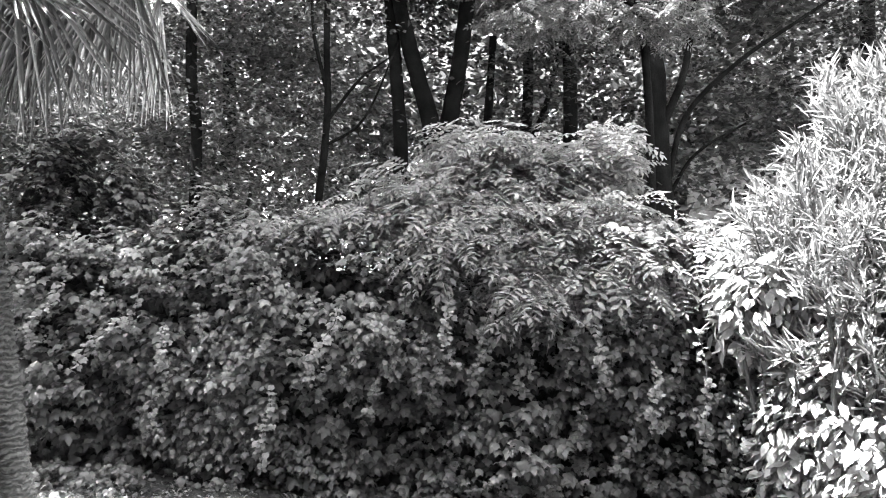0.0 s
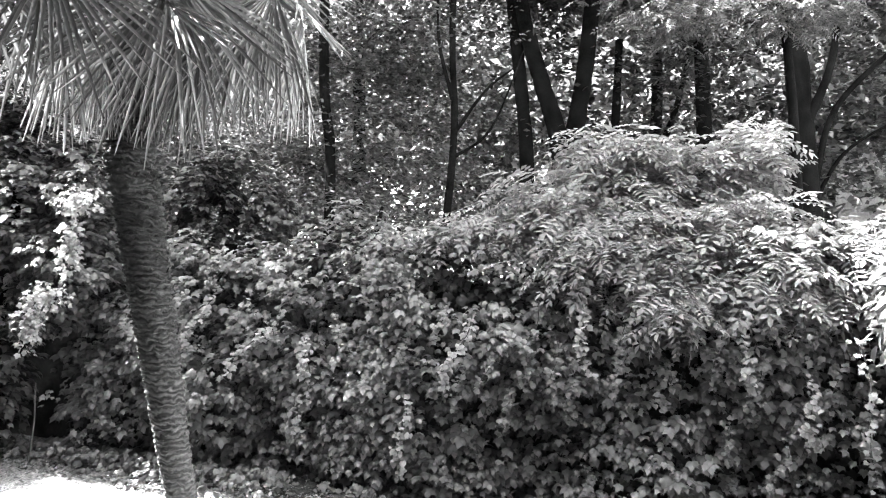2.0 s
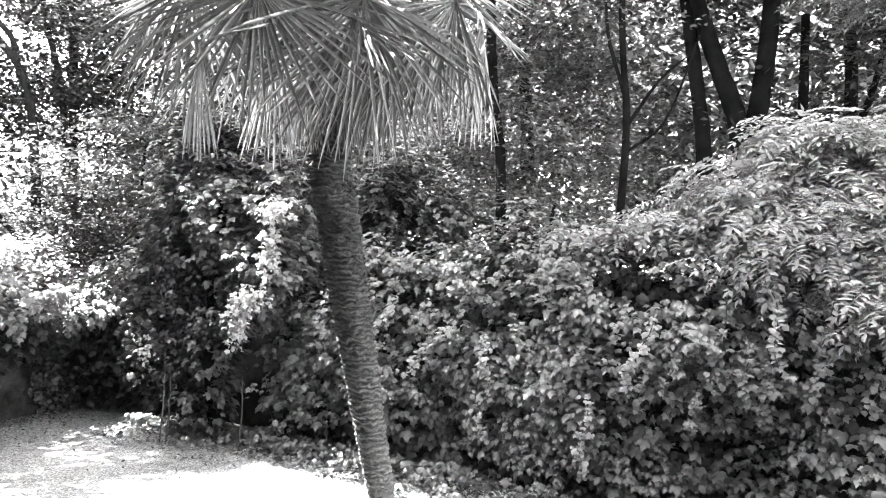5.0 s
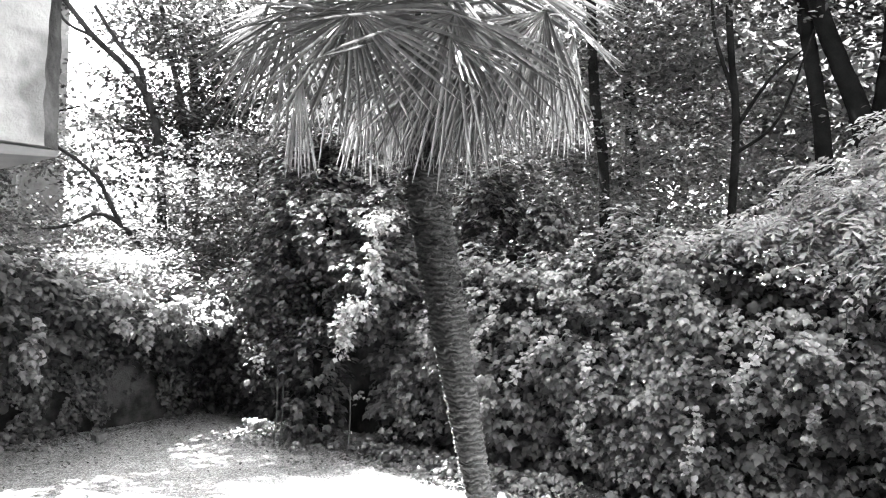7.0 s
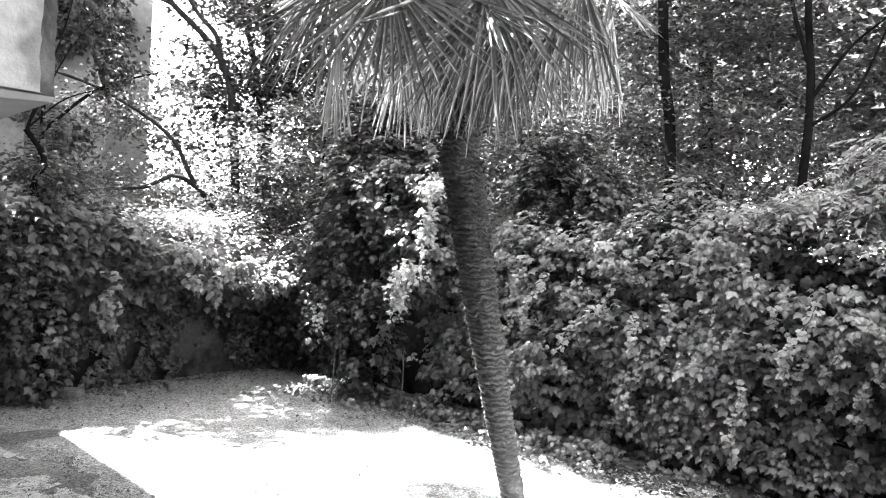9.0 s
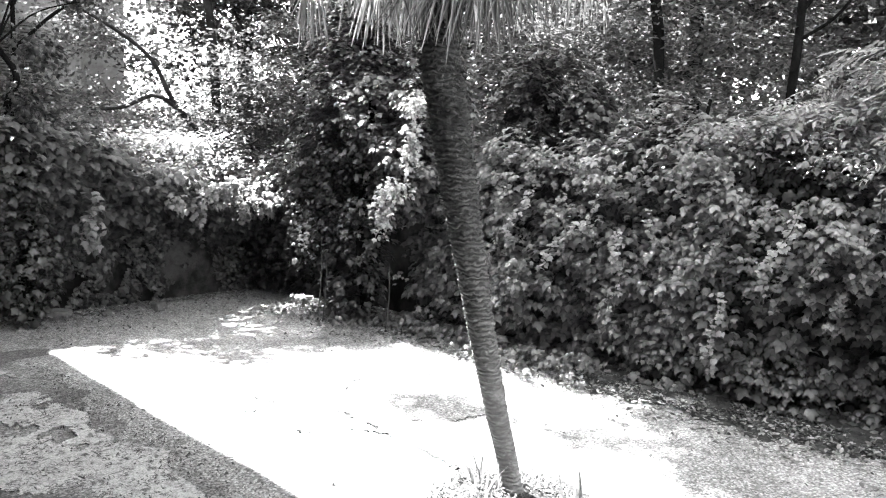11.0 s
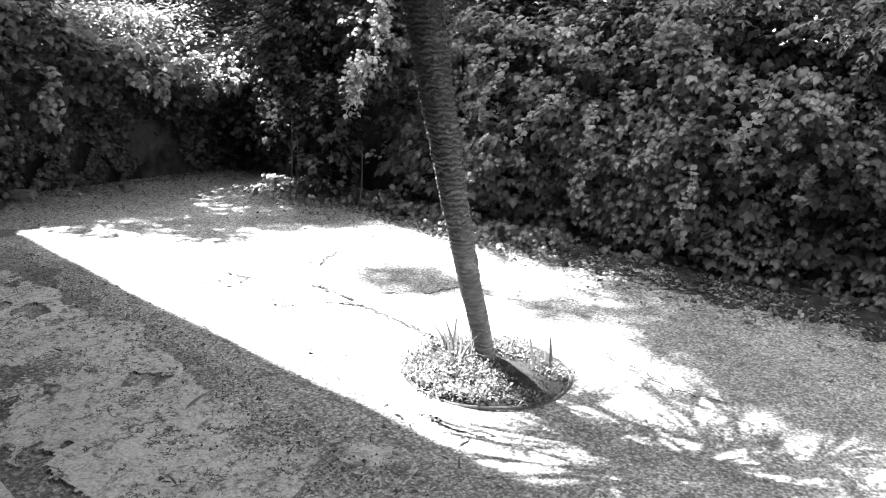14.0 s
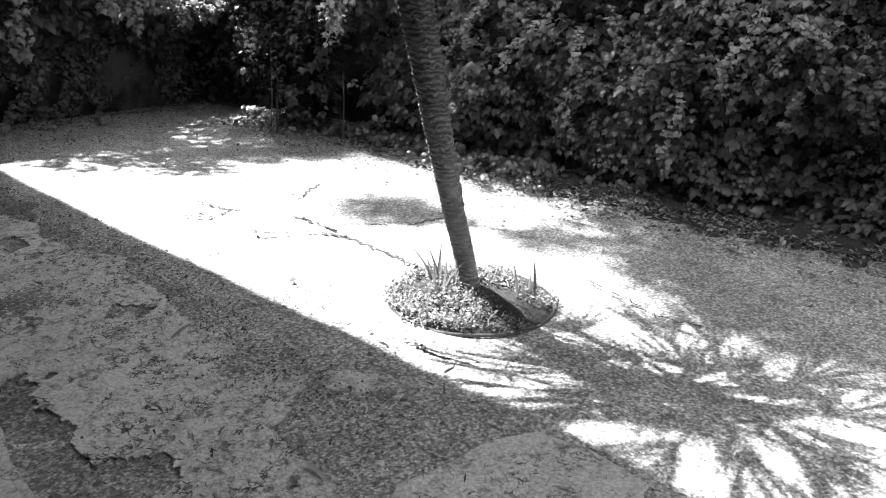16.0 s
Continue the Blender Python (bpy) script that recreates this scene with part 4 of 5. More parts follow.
    build_tree(44, [([(-9.3, 4.3, 0), (-9.35, 4.3, 1.5), (-9.6, 4.5, 3.0), (-9.9, 4.6, 5.0)], 0.05, 0.02), ([(-9.6, 4.5, 3.0), (-9.2, 5.0, 3.6), (-8.8, 5.6, 3.9)], 0.025, 0.01)],
               spread_clumps(9, (-12.4, -10.4), (5.4, 7.3), (2.5, 4.3), 30, 0.5, 110) + spread_clumps(19, (-9.4, -8.3), (3.5, 5.2), (1.5, 2.5), 30, 0.4, 130),
               0.08, "light small-leaved tree in front of the grey house", mat=M_LOCUST, flat=0.3)
    build_tree(43, [([(-8.9, 6.1, 0), (-8.85, 6.1, 0.8), (-8.8, 6.1, 1.6)], 0.05, 0.02)],
               spread_clumps(12, (-9.4, -8.0), (5.5, 8.2), (1.0, 1.6), 55, 0.42, 110) + spread_clumps(42, (-12.6, -10.0), (6.4, 8.6), (1.2, 2.6), 75, 0.5, 120) + spread_clumps(43, (-10.2, -8.4), (5.7, 7.2), (1.5, 2.1), 36, 0.42, 130),
               0.09, "sunlit shrubs past the back wall", category="shrub", mat=M_SHRUB, shape=OVATE)
    build_tree(54, [([(-7.9, 7.7, 0), (-7.9, 7.7, 1.8), (-7.8, 7.7, 3.4)], 0.04, 0.015)],
               spread_clumps(13, (-8.8, -7.0), (6.9, 8.5), (1.5, 3.8), 40, 0.5, 130) + spread_clumps(63, (-9.6, -8.4), (7.0, 8.3), (1.7, 3.1), 34, 0.45, 130), 0.085, "small-leaved tall shrub behind the corner", category="shrub", mat=M_LOCUST, shape=OVATE)


forest()


def far_woods():
    rng = np.random.default_rng(77)
    ob = empty("far_woods", (0, 28, 0), "distant dark woods with the sky between the leaves", "woods", kind="stuff")
    ps, sizes = [], []
    for a in np.linspace(-40, 75, 62):
        dense = a < 44
        for k in range(5 if dense else 4):
            d = rng.uniform(21, 36)
            th = radians(a + rng.uniform(-2, 2))
            c = np.array((-d * math.sin(th), d * math.cos(th), rng.uniform(1.0, 12.0 if dense else 6.0)))
            m = 640 if dense else 420
            ps.append(c + rng.normal(size=(m, 3)) * np.array((1.4, 1.4, 0.65)))
            sizes.append(rng.uniform(0.7, 1.3, m) * (0.4 if dense else 0.2))
    p, sizes = np.concatenate(ps), np.concatenate(sizes)
    up = p[:, 2] > 0.2
    p, sizes = p[up], sizes[up]
    f = np.array((0, 0, 1.0)) + rng.normal(size=p.shape) * 0.6
    leaf_object("crowns", SIMPLE, p, f, rng.normal(size=p.shape) + np.array((0, 0, -0.4)), sizes, M_FAR, ob)


far_woods()


# ---- houses ----
def build_near_house():
    """The house with the doorway onto the yard; its front runs along the yard."""
    turn = math.atan2(-0.158, 1.0)
    ob = empty("house", (-0.896, 0.466, 0), "pale plastered house with peeling plaster and a corbelled doorway", "house")
    ob.rotation_euler = (0, 0, turn)

    def block(name, lo, hi, mat=M_PLASTER, bevel=0.01, parent=ob):
        return part(name, box(bmesh.new(), lo, hi, bevel), mat, parent)

    # local x runs along the front to the east, y outwards into the yard
    block("front_wall", (-13, -0.45, 0), (-0.1, -0.13, 1.7), M_PLASTER_GREY)
    block("front_wall", (-13, -0.332, 1.935), (-0.802, 0, 6.3))
    # the broken plaster edge beside the doorway
    rng = np.random.default_rng(90)
    bm = bmesh.new()
    z = np.append(np.arange(1.935, 3.4, 0.012), 6.3)
    k = len(z)
    q = np.stack([z, z * 0, z * 0], 1)
    e = [0.0008 * soft_noise(q, 0.03 + 0.02 * i, 91 + i) + 0.0008 * rng.normal(size=k) for i in range(4)]
    rows = [[bm.verts.new(c) for c in ((-0.8, -0.332, h), (0, -0.332, h), (e[0][i], -0.025 + e[1][i], h), (-0.022 + e[2][i], min(e[3][i], 0.004), h), (-0.14, 0, h), (-0.8, 0, h))] for i, h in enumerate(z)]
    for p, w in zip(rows, rows[1:]):
        for i in range(6):
            bm.faces.new((p[i], p[(i + 1) % 6], w[(i + 1) % 6], w[i])).material_index = 1 if i in (2, 3) else 0
    bm.faces.new(rows[0])
    bm.faces.new(rows[-1])
    part("wall_edge", bm, M_PLASTER, ob, "bare masonry edge where the plaster broke off").data.materials.append(M_MASONRY)
    block("front_wall", (2.3, -0.33, 0), (8, 0, 6.3))
    block("lintel", (0.002, -0.331, 2.75), (2.298, -0.002, 6.3))
    block("end_wall", (-13.33, -8, 0), (-13.002, 0, 6.3))
    block("end_wall", (8.002, -8, 0), (8.33, 0, 6.3))
    block("back_wall", (-13, -8.33, 0), (8, -8.002, 6.3))
    block("ceiling_slab", (-13, -8, 2.9), (8, -0.47, 3.1))
    block("eaves", (-13.9, -8.9, 6.303), (8.9, 1.10, 6.5), M_ROOF, 0.03)
    # the corbel: mouldings between the broad upper wall and the lower one
    bm = bmesh.new()
    prof = [(1.933, -0.004, -0.008), (1.926, -0.006, -0.01), (1.921, -0.085, -0.012), (1.9, -0.1, -0.02), (1.87, -0.105, -0.04), (1.84, -0.11, -0.055), (1.8, -0.115, -0.07), (1.75, -0.118, -0.085), (1.702, -0.12, -0.1)]
    rows = [[bm.verts.new(q) for q in ((-0.8, -0.332, z), (x, -0.332, z), (x, y, z), (-0.8, y, z))] for z, y, x in prof]
    for p, q in zip(rows, rows[1:]):
        for k in range(4):
            bm.faces.new((p[k], p[(k + 1) % 4], q[(k + 1) % 4], q[k]))
    bm.faces.new(rows[0])
    bm.faces.new(rows[-1])
    part("corbel", bm, M_PLASTER_GREY, ob, "moulded plaster corbel")


build_near_house()


def build_far_house():
    ob = empty("house", (-13.5, 8.35, 0), "grey plastered house with louvred shutters behind trees", "house")
    ob.rotation_euler = (0, 0, radians(58.5))
    cut = [(-2.15, 2.8), (-2.15, 5.8), (-4.7, 2.8), (-4.7, 5.8), (-2.15, 0.3)]
    w, h = 0.7, 1.35
    xs = sorted({-8.0, 0.0} | {c[0] for c in cut} | {c[0] + w for c in cut})
    zs = sorted({0.0, 10.0} | {c[1] for c in cut} | {c[1] + h for c in cut})
    bm = bmesh.new()
    for a, b in zip(xs, xs[1:]):
        for c, d in zip(zs, zs[1:]):
            if any(abs(a - q[0]) < 1e-6 and abs(c - q[1]) < 1e-6 for q in cut):
                continue
            box(bm, (a, 0, c), (b, 0.3, d))
    bmesh.ops.remove_doubles(bm, verts=bm.verts[:], dist=1e-4)
    part("front_wall", bm, M_PLASTER_GREY, ob)
    part("side_wall", box(bmesh.new(), (-0.3, 0.302, 0), (0, 8, 10)), M_PLASTER_GREY, ob)
    part("back_wall", box(bmesh.new(), (-8, 8.002, 0), (0, 8.3, 10)), M_PLASTER_GREY, ob)
    v, f = tube(np.array([(-0.75, -0.07, 0.0), (-0.75, -0.07, 5.0), (-0.75, -0.07, 10.0)]), (0.045, 0.045, 0.045), 8)
    pipe = new("drainpipe", raw_mesh("drainpipe", v, f, M_PLASTER_GREY, True))
    pipe.parent = ob
    part("roof", box(bmesh.new(), (-8.4, -0.4, 10.003), (0.4, 8.6, 10.3), 0.04), M_ROOF, ob)
    for x, z in cut:
        win = part("window", box(bmesh.new(), (x, 0.12, z), (x + w, 0.15, z + h)), M_GLASS, ob)
        part("sill", box(bmesh.new(), (x - 0.08, -0.08, z - 0.07), (x + w + 0.08, -0.003, z), 0.01), M_STONE, win)
        for sx in (x + 0.003, x + w / 2 + 0.003):
            bm = bmesh.new()
            wide = w / 2 - 0.006
            for u0, u1 in ((0, 0.04), (wide - 0.04, wide)):
                box(bm, (sx + u0, -0.05, z), (sx + u1, -0.004, z + h))
            for v in np.arange(z + 0.03, z + h - 0.03, 0.06):
                box(bm, (sx + 0.04, -0.045, v), (sx + wide - 0.04, -0.01, v + 0.035))
            part("shutter", bm, M_SHUTTER, win)


build_far_house()


def build_house_ivy():
    rng = np.random.default_rng(44)
    ob = empty("house_ivy", (-13.9, 7.5, 0), "ivy hanging on the wall of the grey house", "ivy")
    k = 9000
    u, z = rng.uniform(-2.6, -0.05, k), rng.uniform(3.8, 9.5, k)
    keep = soft_noise(np.stack([u, z, u * 0], 1), 0.35, 3) + (z - 5.6) * 0.7 - (u + 1.3) * 0.5 > 0
    u, z = u[keep], z[keep]
    c, s = math.cos(radians(58.5)), math.sin(radians(58.5))
    d = -rng.uniform(0.05, 0.3, len(u))
    p = np.stack([-13.5 + c * u - s * d, 8.35 + s * u + c * d, z], 1)
    f, t = hang(rng, np.tile((s, -c, 0.0), (len(p), 1)), 0.5, 0.8)
    leaf_object("foliage", IVY, p, f, t, rng.uniform(0.06, 0.13, len(p)), M_WOODS, ob)


build_house_ivy()


def build_garden_house():
    ob = empty("garden_house", (9.1, 23.3, 0), "pale garden house with an arched window far behind", "house")
    ob.rotation_euler = (0, 0, radians(-21))
    bm = bmesh.new()
    box(bm, (-1.6, 0, 0), (-0.35, 0.3, 6))
    box(bm, (0.35, 0, 0), (1.6, 0.3, 6))
    box(bm, (-0.35, 0, 0), (0.35, 0.3, 3.2))
    box(bm, (-0.35, 0, 4.75), (0.35, 0.3, 6))
    part("wall", bm, M_PLASTER, ob)
    part("back_wall", box(bmesh.new(), (-1.6, 0.302, 0), (1.6, 3, 5.9)), M_PLASTER, ob)
    win = part("window", box(bmesh.new(), (-0.35, 0.14, 3.2), (0.35, 0.16, 4.75)), M_GLASS, ob)
    arc = [(0.33 * math.cos(a), 0.05, 4.35 + 0.33 * math.sin(a)) for a in np.linspace(0, math.pi, 13)]
    line = np.array([(0.33, 0.05, 3.25)] + arc + [(-0.33, 0.05, 3.25)])
    v, f = tube(line, np.full(len(line), 0.05), 6)
    fr = new("window_frame", raw_mesh("window_frame", v, f, M_PLASTER))
    fr.parent = win
    part("roof", box(bmesh.new(), (-1.9, -0.3, 6.003), (1.9, 3.3, 6.25), 0.04), M_ROOF, ob)


build_garden_house()


def build_old_vine():
    rng = np.random.default_rng(4)
    ob = empty("vine_trunk", (-7.5, 3.62, 0), "gnarled dark vine trunk beside the house corner", "vine")
    line = curve([(-7.46, 3.66, 0), (-7.56, 3.62, 0.5), (-7.5, 3.68, 0.95), (-7.6, 3.58, 1.4), (-7.5, 3.66, 1.8), (-7.62, 3.52, 2.15), (-7.6, 3.6, 2.45), (-7.66, 3.44, 2.75)], 8)
    v, f = tube(line, np.interp(np.arange(len(line)), [0, 24, len(line)], [0.05, 0.042, 0.025]), 10, 0.2, rng)
    under(new("trunk", raw_mesh("trunk", v, f, M_BARK, True)), ob)
    p, n = blobs(rng, [((-7.7, 4.15, 4.6), (0.3, 0.4, 0.8), 1000), ((-7.75, 4.4, 3.6), (0.25, 0.35, 0.5), 600), ((-7.6, 3.95, 5.5), (0.35, 0.4, 0.6), 800), ((-7.5, 3.6, 2.1), (0.16, 0.22, 0.45), 330), ((-7.75, 3.9, 2.75), (0.2, 0.4, 0.3), 400)], 0.8)
    f, t = hang(rng, n, 0.6, 0.6)
    leaf_object("foliage", VINE, p, f, t, rng.uniform(0.03, 0.06, len(p)), M_IVY_SHADED, ob)
    pieces = twigs(rng, (-7.66, 3.44, 2.75), [(-7.6, 4.2, 4.2), (-7.7, 4.5, 3.4), (-7.5, 4.0, 5.5)], 0.012, 0.005)
    for v, q in pieces:
        under(new("branch", raw_mesh("branch", v, q, M_BARK, True)), ob)


build_old_vine()


# ---- the palm in its bed ----
PALM_LINE = [(-1.615, 3.264, -0.05), (-1.664, 3.202, 0.28), (-1.704, 3.144, 0.53), (-1.739, 3.053, 0.89), (-1.756, 2.995, 1.12), (-1.775, 2.922, 1.40), (-1.794, 2.861, 1.66), (-1.813, 2.811, 1.90), (-1.839, 2.782, 2.11), (-1.849, 2.751, 2.21), (-1.9, 2.8, 3.05)]


def build_palm():
    rng = np.random.default_rng(12)
    ob = empty("palm_tree", (-1.6, 3.25, 0), "windmill palm with a leaning ringed trunk and drooping fans", "palm")
    line = curve(PALM_LINE, 80)
    z = line[:, 2]
    rad = np.interp(z, [0, 0.1, 0.5, 0.9, 1.2, 1.5, 1.9, 2.3, 3.0], [0.062, 0.053, 0.056, 0.063, 0.068, 0.076, 0.085, 0.088, 0.088])
    sides = 56
    v, f = tube(line, rad, sides)
    # wavy ridges of old leaf scars, stronger up the trunk
    mid = np.repeat(line, sides, 0)
    out = v - mid
    ang = np.tile(np.arange(sides) * 2 * np.pi / sides, len(line))
    zz = mid[:, 2]
    phase = zz / 0.026 + 0.55 * np.sin(ang * 3 + zz * 11) + 0.4 * np.sin(ang * 7 - zz * 23) + 0.25 * np.sin(ang * 13 + zz * 5)
    ridge = np.abs((phase % 1.0) - 0.35) * 1.4
    grow = np.interp(zz, [0.0, 0.45, 0.8, 1.4, 2.0, 3.0], [0.02, 0.03, 0.09, 0.16, 0.2, 0.2])
    v = mid + out * (1 + grow * (ridge - 0.4) + 0.012 * rng.normal(size=len(v)))[:, None]
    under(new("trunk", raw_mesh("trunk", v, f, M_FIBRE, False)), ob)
    # the scars' lips: short ledges in staggered rows round the trunk
    vs, fs = [], []
    row = 0
    for zc in np.arange(0.5, 2.35, 0.024):
        c0 = np.array([np.interp(zc, z, line[:, k]) for k in range(3)])
        r0 = float(np.interp(zc, z, rad))
        big = float(np.interp(zc, [0.5, 0.8, 1.3, 2.3], [0.25, 0.6, 1.0, 1.2]))
        for k in range(7):
            a0 = (k + 0.5 * (row % 2) + rng.uniform(-0.25, 0.25)) * 2 * math.pi / 7
            half = rng.uniform(0.32, 0.6)
            i0 = len(vs)
            lean = rng.normal() * 0.012
            for u in np.linspace(-1, 1, 6):
                aa = a0 + u * half
                d = np.array((math.cos(aa), math.sin(aa), 0.0))
                sag = 0.012 * u * u * rng.uniform(0.6, 1.4) + lean * u
                lip = 0.013 * big * (1 - u * u) ** 0.7 + 0.001
                vs.extend((c0 + d * r0 * 0.97 + np.array((0, 0, sag - 0.016)), c0 + d * (r0 + lip) + np.array((0, 0, sag + 0.004 + rng.normal() * 0.002)),
                           c0 + d * r0 * 0.97 + np.array((0, 0, sag + 0.007))))
            for s in range(5):
                for e in (0, 1):
                    q = i0 + s * 3 + e
                    fs.append((q, q + 3, q + 4, q + 1))
        row += 1
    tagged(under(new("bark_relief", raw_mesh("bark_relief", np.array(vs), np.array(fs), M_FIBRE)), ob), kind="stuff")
    # torn leaf bases and loose fibre on the upper trunk
    k = 2600
    u = rng.uniform(0.45, 0.985, k) ** 0.8
    i = u * (len(line) - 1)
    c = np.stack([np.interp(i, np.arange(len(line)), line[:, j]) for j in range(3)], 1)
    rr = np.interp(i, np.arange(len(line)), rad)
    a = rng.uniform(0, 6.283, k)
    out = np.stack([np.cos(a), np.sin(a), np.zeros(k)], 1)
    side = np.stack([-np.sin(a), np.cos(a), np.zeros(k)], 1)
    p = c + out * (rr * 0.97)[:, None]
    t = out * 0.22 + side * rng.normal(size=k)[:, None] * 0.9 + np.array((0, 0, 0.35)) + rng.normal(size=(k, 3)) * 0.2
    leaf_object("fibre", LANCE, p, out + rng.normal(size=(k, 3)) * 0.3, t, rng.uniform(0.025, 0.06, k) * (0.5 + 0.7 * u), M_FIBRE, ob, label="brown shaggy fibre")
    crown = line[-1] + np.array((0, 0, 0.07))
    # fans: hub, the way the blade faces (degrees), its tilt up, the turn of its middle rib in its plane, half spread, length, ribs
    green = [(-1.96, 2.36, 2.89, -62, 14, -14, 118, 0.66, 46), (-1.61, 2.60, 2.90, -52, 8, 26, 100, 0.74, 42), (-2.35, 2.42, 2.99, -70, 12, -26, 95, 0.68, 42),
             (-1.55, 2.71, 2.88, -48, 4, 34, 40, 0.7, 28), (-1.45, 2.88, 2.90, -40, 0, 30, 36, 0.62, 24), (-1.34, 2.92, 2.96, -46, 6, 26, 52, 0.6, 30),
             (-1.31, 3.11, 2.97, 0, 45, 50, 110, 0.38, 26), (-1.86, 2.58, 2.73, -59, -4, 0, 14, 0.48, 20), (-1.76, 2.66, 2.75, -59, -4, 2, 14, 0.5, 20), (-1.66, 2.76, 2.76, -59, -4, 0, 14, 0.48, 20), (-1.79, 2.64, 2.73, -59, -12, -2, 15, 0.47, 20), (-1.60, 2.55, 2.77, -62, 38, -36, 34, 0.34, 11),
             (-1.63, 2.80, 2.88, -45, 0, 14, 40, 0.62, 20), (-2.29, 2.69, 3.02, -66, 0, -8, 55, 0.7, 24), (-2.09, 2.95, 3.10, -59, 0, 0, 60, 0.72, 24), (-1.65, 3.21, 3.08, -40, 4, 28, 62, 0.66, 24),
             (-2.58, 2.49, 3.06, -88, 14, -44, 70, 0.58, 24), (-1.49, 3.04, 2.96, -32, -4, 16, 42, 0.58, 20), (-2.43, 3.05, 2.99, 150, 15, 10, 70, 0.55, 26), (-1.91, 3.31, 2.99, 80, 15, -10, 70, 0.55, 26)]
    dry = [(-1.28, 3.09, 2.90, -20, 0, 6, 18, 0.56, 16), (-2.10, 2.20, 2.64, -60, 4, -2, 9, 0.45, 14), (-1.93, 2.45, 2.71, -59, 0, 4, 13, 0.5, 15), (-1.84, 2.55, 2.73, -59, 0, 6, 8, 0.46, 8)]
    # the young fans stand out above, half folded
    young = [(crown[0] + 0.42 * math.cos(a), crown[1] + 0.42 * math.sin(a), crown[2] + 0.16 + 0.12 * math.sin(3 * a), math.degrees(a) + 8 * math.sin(5 * a), 68, 0, 27, 0.66, 20)
             for a in np.linspace(0.3, 5.9, 10)]
    young += [(crown[0] + 0.2 * math.cos(a), crown[1] + 0.2 * math.sin(a), crown[2] + 0.1, math.degrees(a), 74, 0, 58, 0.44, 26) for a in np.linspace(0.0, 5.2, 6)]
    young += [(crown[0] + d * math.cos(radians(a)), crown[1] + d * math.sin(radians(a)), crown[2] + 0.14, a, 66, 0, half, ln, 16)
              for a, d, half, ln in ((-20, 0.34, 13, 0.62), (-52, 0.22, 14, 0.5), (-34, 0.48, 16, 0.4), (38, 0.28, 11, 0.55), (-8, 0.3, 9, 0.66))]
    for row in green + young:
        build_frond(ob, rng, crown, row, M_PALM)
    for row in dry:
        tagged(build_frond(ob, rng, crown, row, M_PALM_DRY), "pale dry hanging fan leaf")


def build_frond(palm, rng, crown, row, mat):
    """A fan leaf: a stalk, and pleated ribs that part towards their drooping tips."""
    hx, hy, hz, facing, tilt, turn, spread, long, count = row
    hub = np.array((hx, hy, hz))
    away = hub - crown
    line = curve([crown - np.array((0, 0, 0.12)), crown + away * 0.55 + np.array((0, 0, 0.06)), hub], 5)
    a, e = radians(facing), radians(tilt)
    face = np.array((math.cos(a) * math.cos(e), math.sin(a) * math.cos(e), math.sin(e)))
    down = unit(np.array((0, 0, -1.0)) + face * face[2])
    side = np.cross(down, face)
    steps = np.array((0.0, 0.12, 0.3, 0.5, 0.7, 0.86, 1.0))
    pitch = radians(2 * spread / (count - 1))
    joined = steps * long * math.tan(pitch / 2) * 1.04
    free = np.array((0.003, 0.007, 0.0095, 0.008, 0.006, 0.0042, 0.0012)) * (0.75 + 0.4 * long)
    width = np.minimum(np.maximum(joined, 0.0022), free)
    verts, faces = [], []
    for s in range(count):
        th = radians(turn - spread + 2 * spread * s / (count - 1)) + rng.normal() * 0.25 * pitch
        d = unit(down * math.cos(th) + side * math.sin(th) + face * rng.normal() * 0.035)
        ln = long * (0.8 + 0.2 * math.cos(th - radians(turn))) * rng.uniform(0.9, 1.05)
        c = hub + d * (ln * steps)[:, None]
        flat = 1 - max(0.0, -d[2])
        c[:, 2] -= ln * (rng.uniform(0.02, 0.09) * steps ** 2.2 + (rng.uniform(0.2, 0.7) if rng.uniform() < 0.25 else 0.04) * np.maximum(steps - 0.65, 0) ** 1.3) * (0.15 + flat)
        c += face * (0.05 * ln * steps[:, None] ** 2 * rng.normal())
        tan = unit(np.gradient(c, axis=0))
        w = unit(np.cross(tan, face + 0.25 * rng.normal(size=3)))
        nn = np.cross(w, tan)
        i = len(verts) * 21
        verts.append(np.concatenate([np.stack([c[k] - w[k] * width[k], c[k] - nn[k] * width[k] * 1.1, c[k] + w[k] * width[k]]) for k in range(7)]))
        for k in range(6):
            for q in (0, 1):
                faces.append((i + k * 3 + q, i + k * 3 + q + 1, i + k * 3 + q + 4, i + k * 3 + q + 3))
    fr = under(new("frond", raw_mesh("frond", np.concatenate(verts), np.array(faces), mat)), palm)
    st = new("petiole", raw_mesh("petiole", *tube(line, np.linspace(0.016, 0.008, len(line)), 6), M_PALM, True))
    st.parent = fr
    return fr


build_palm()


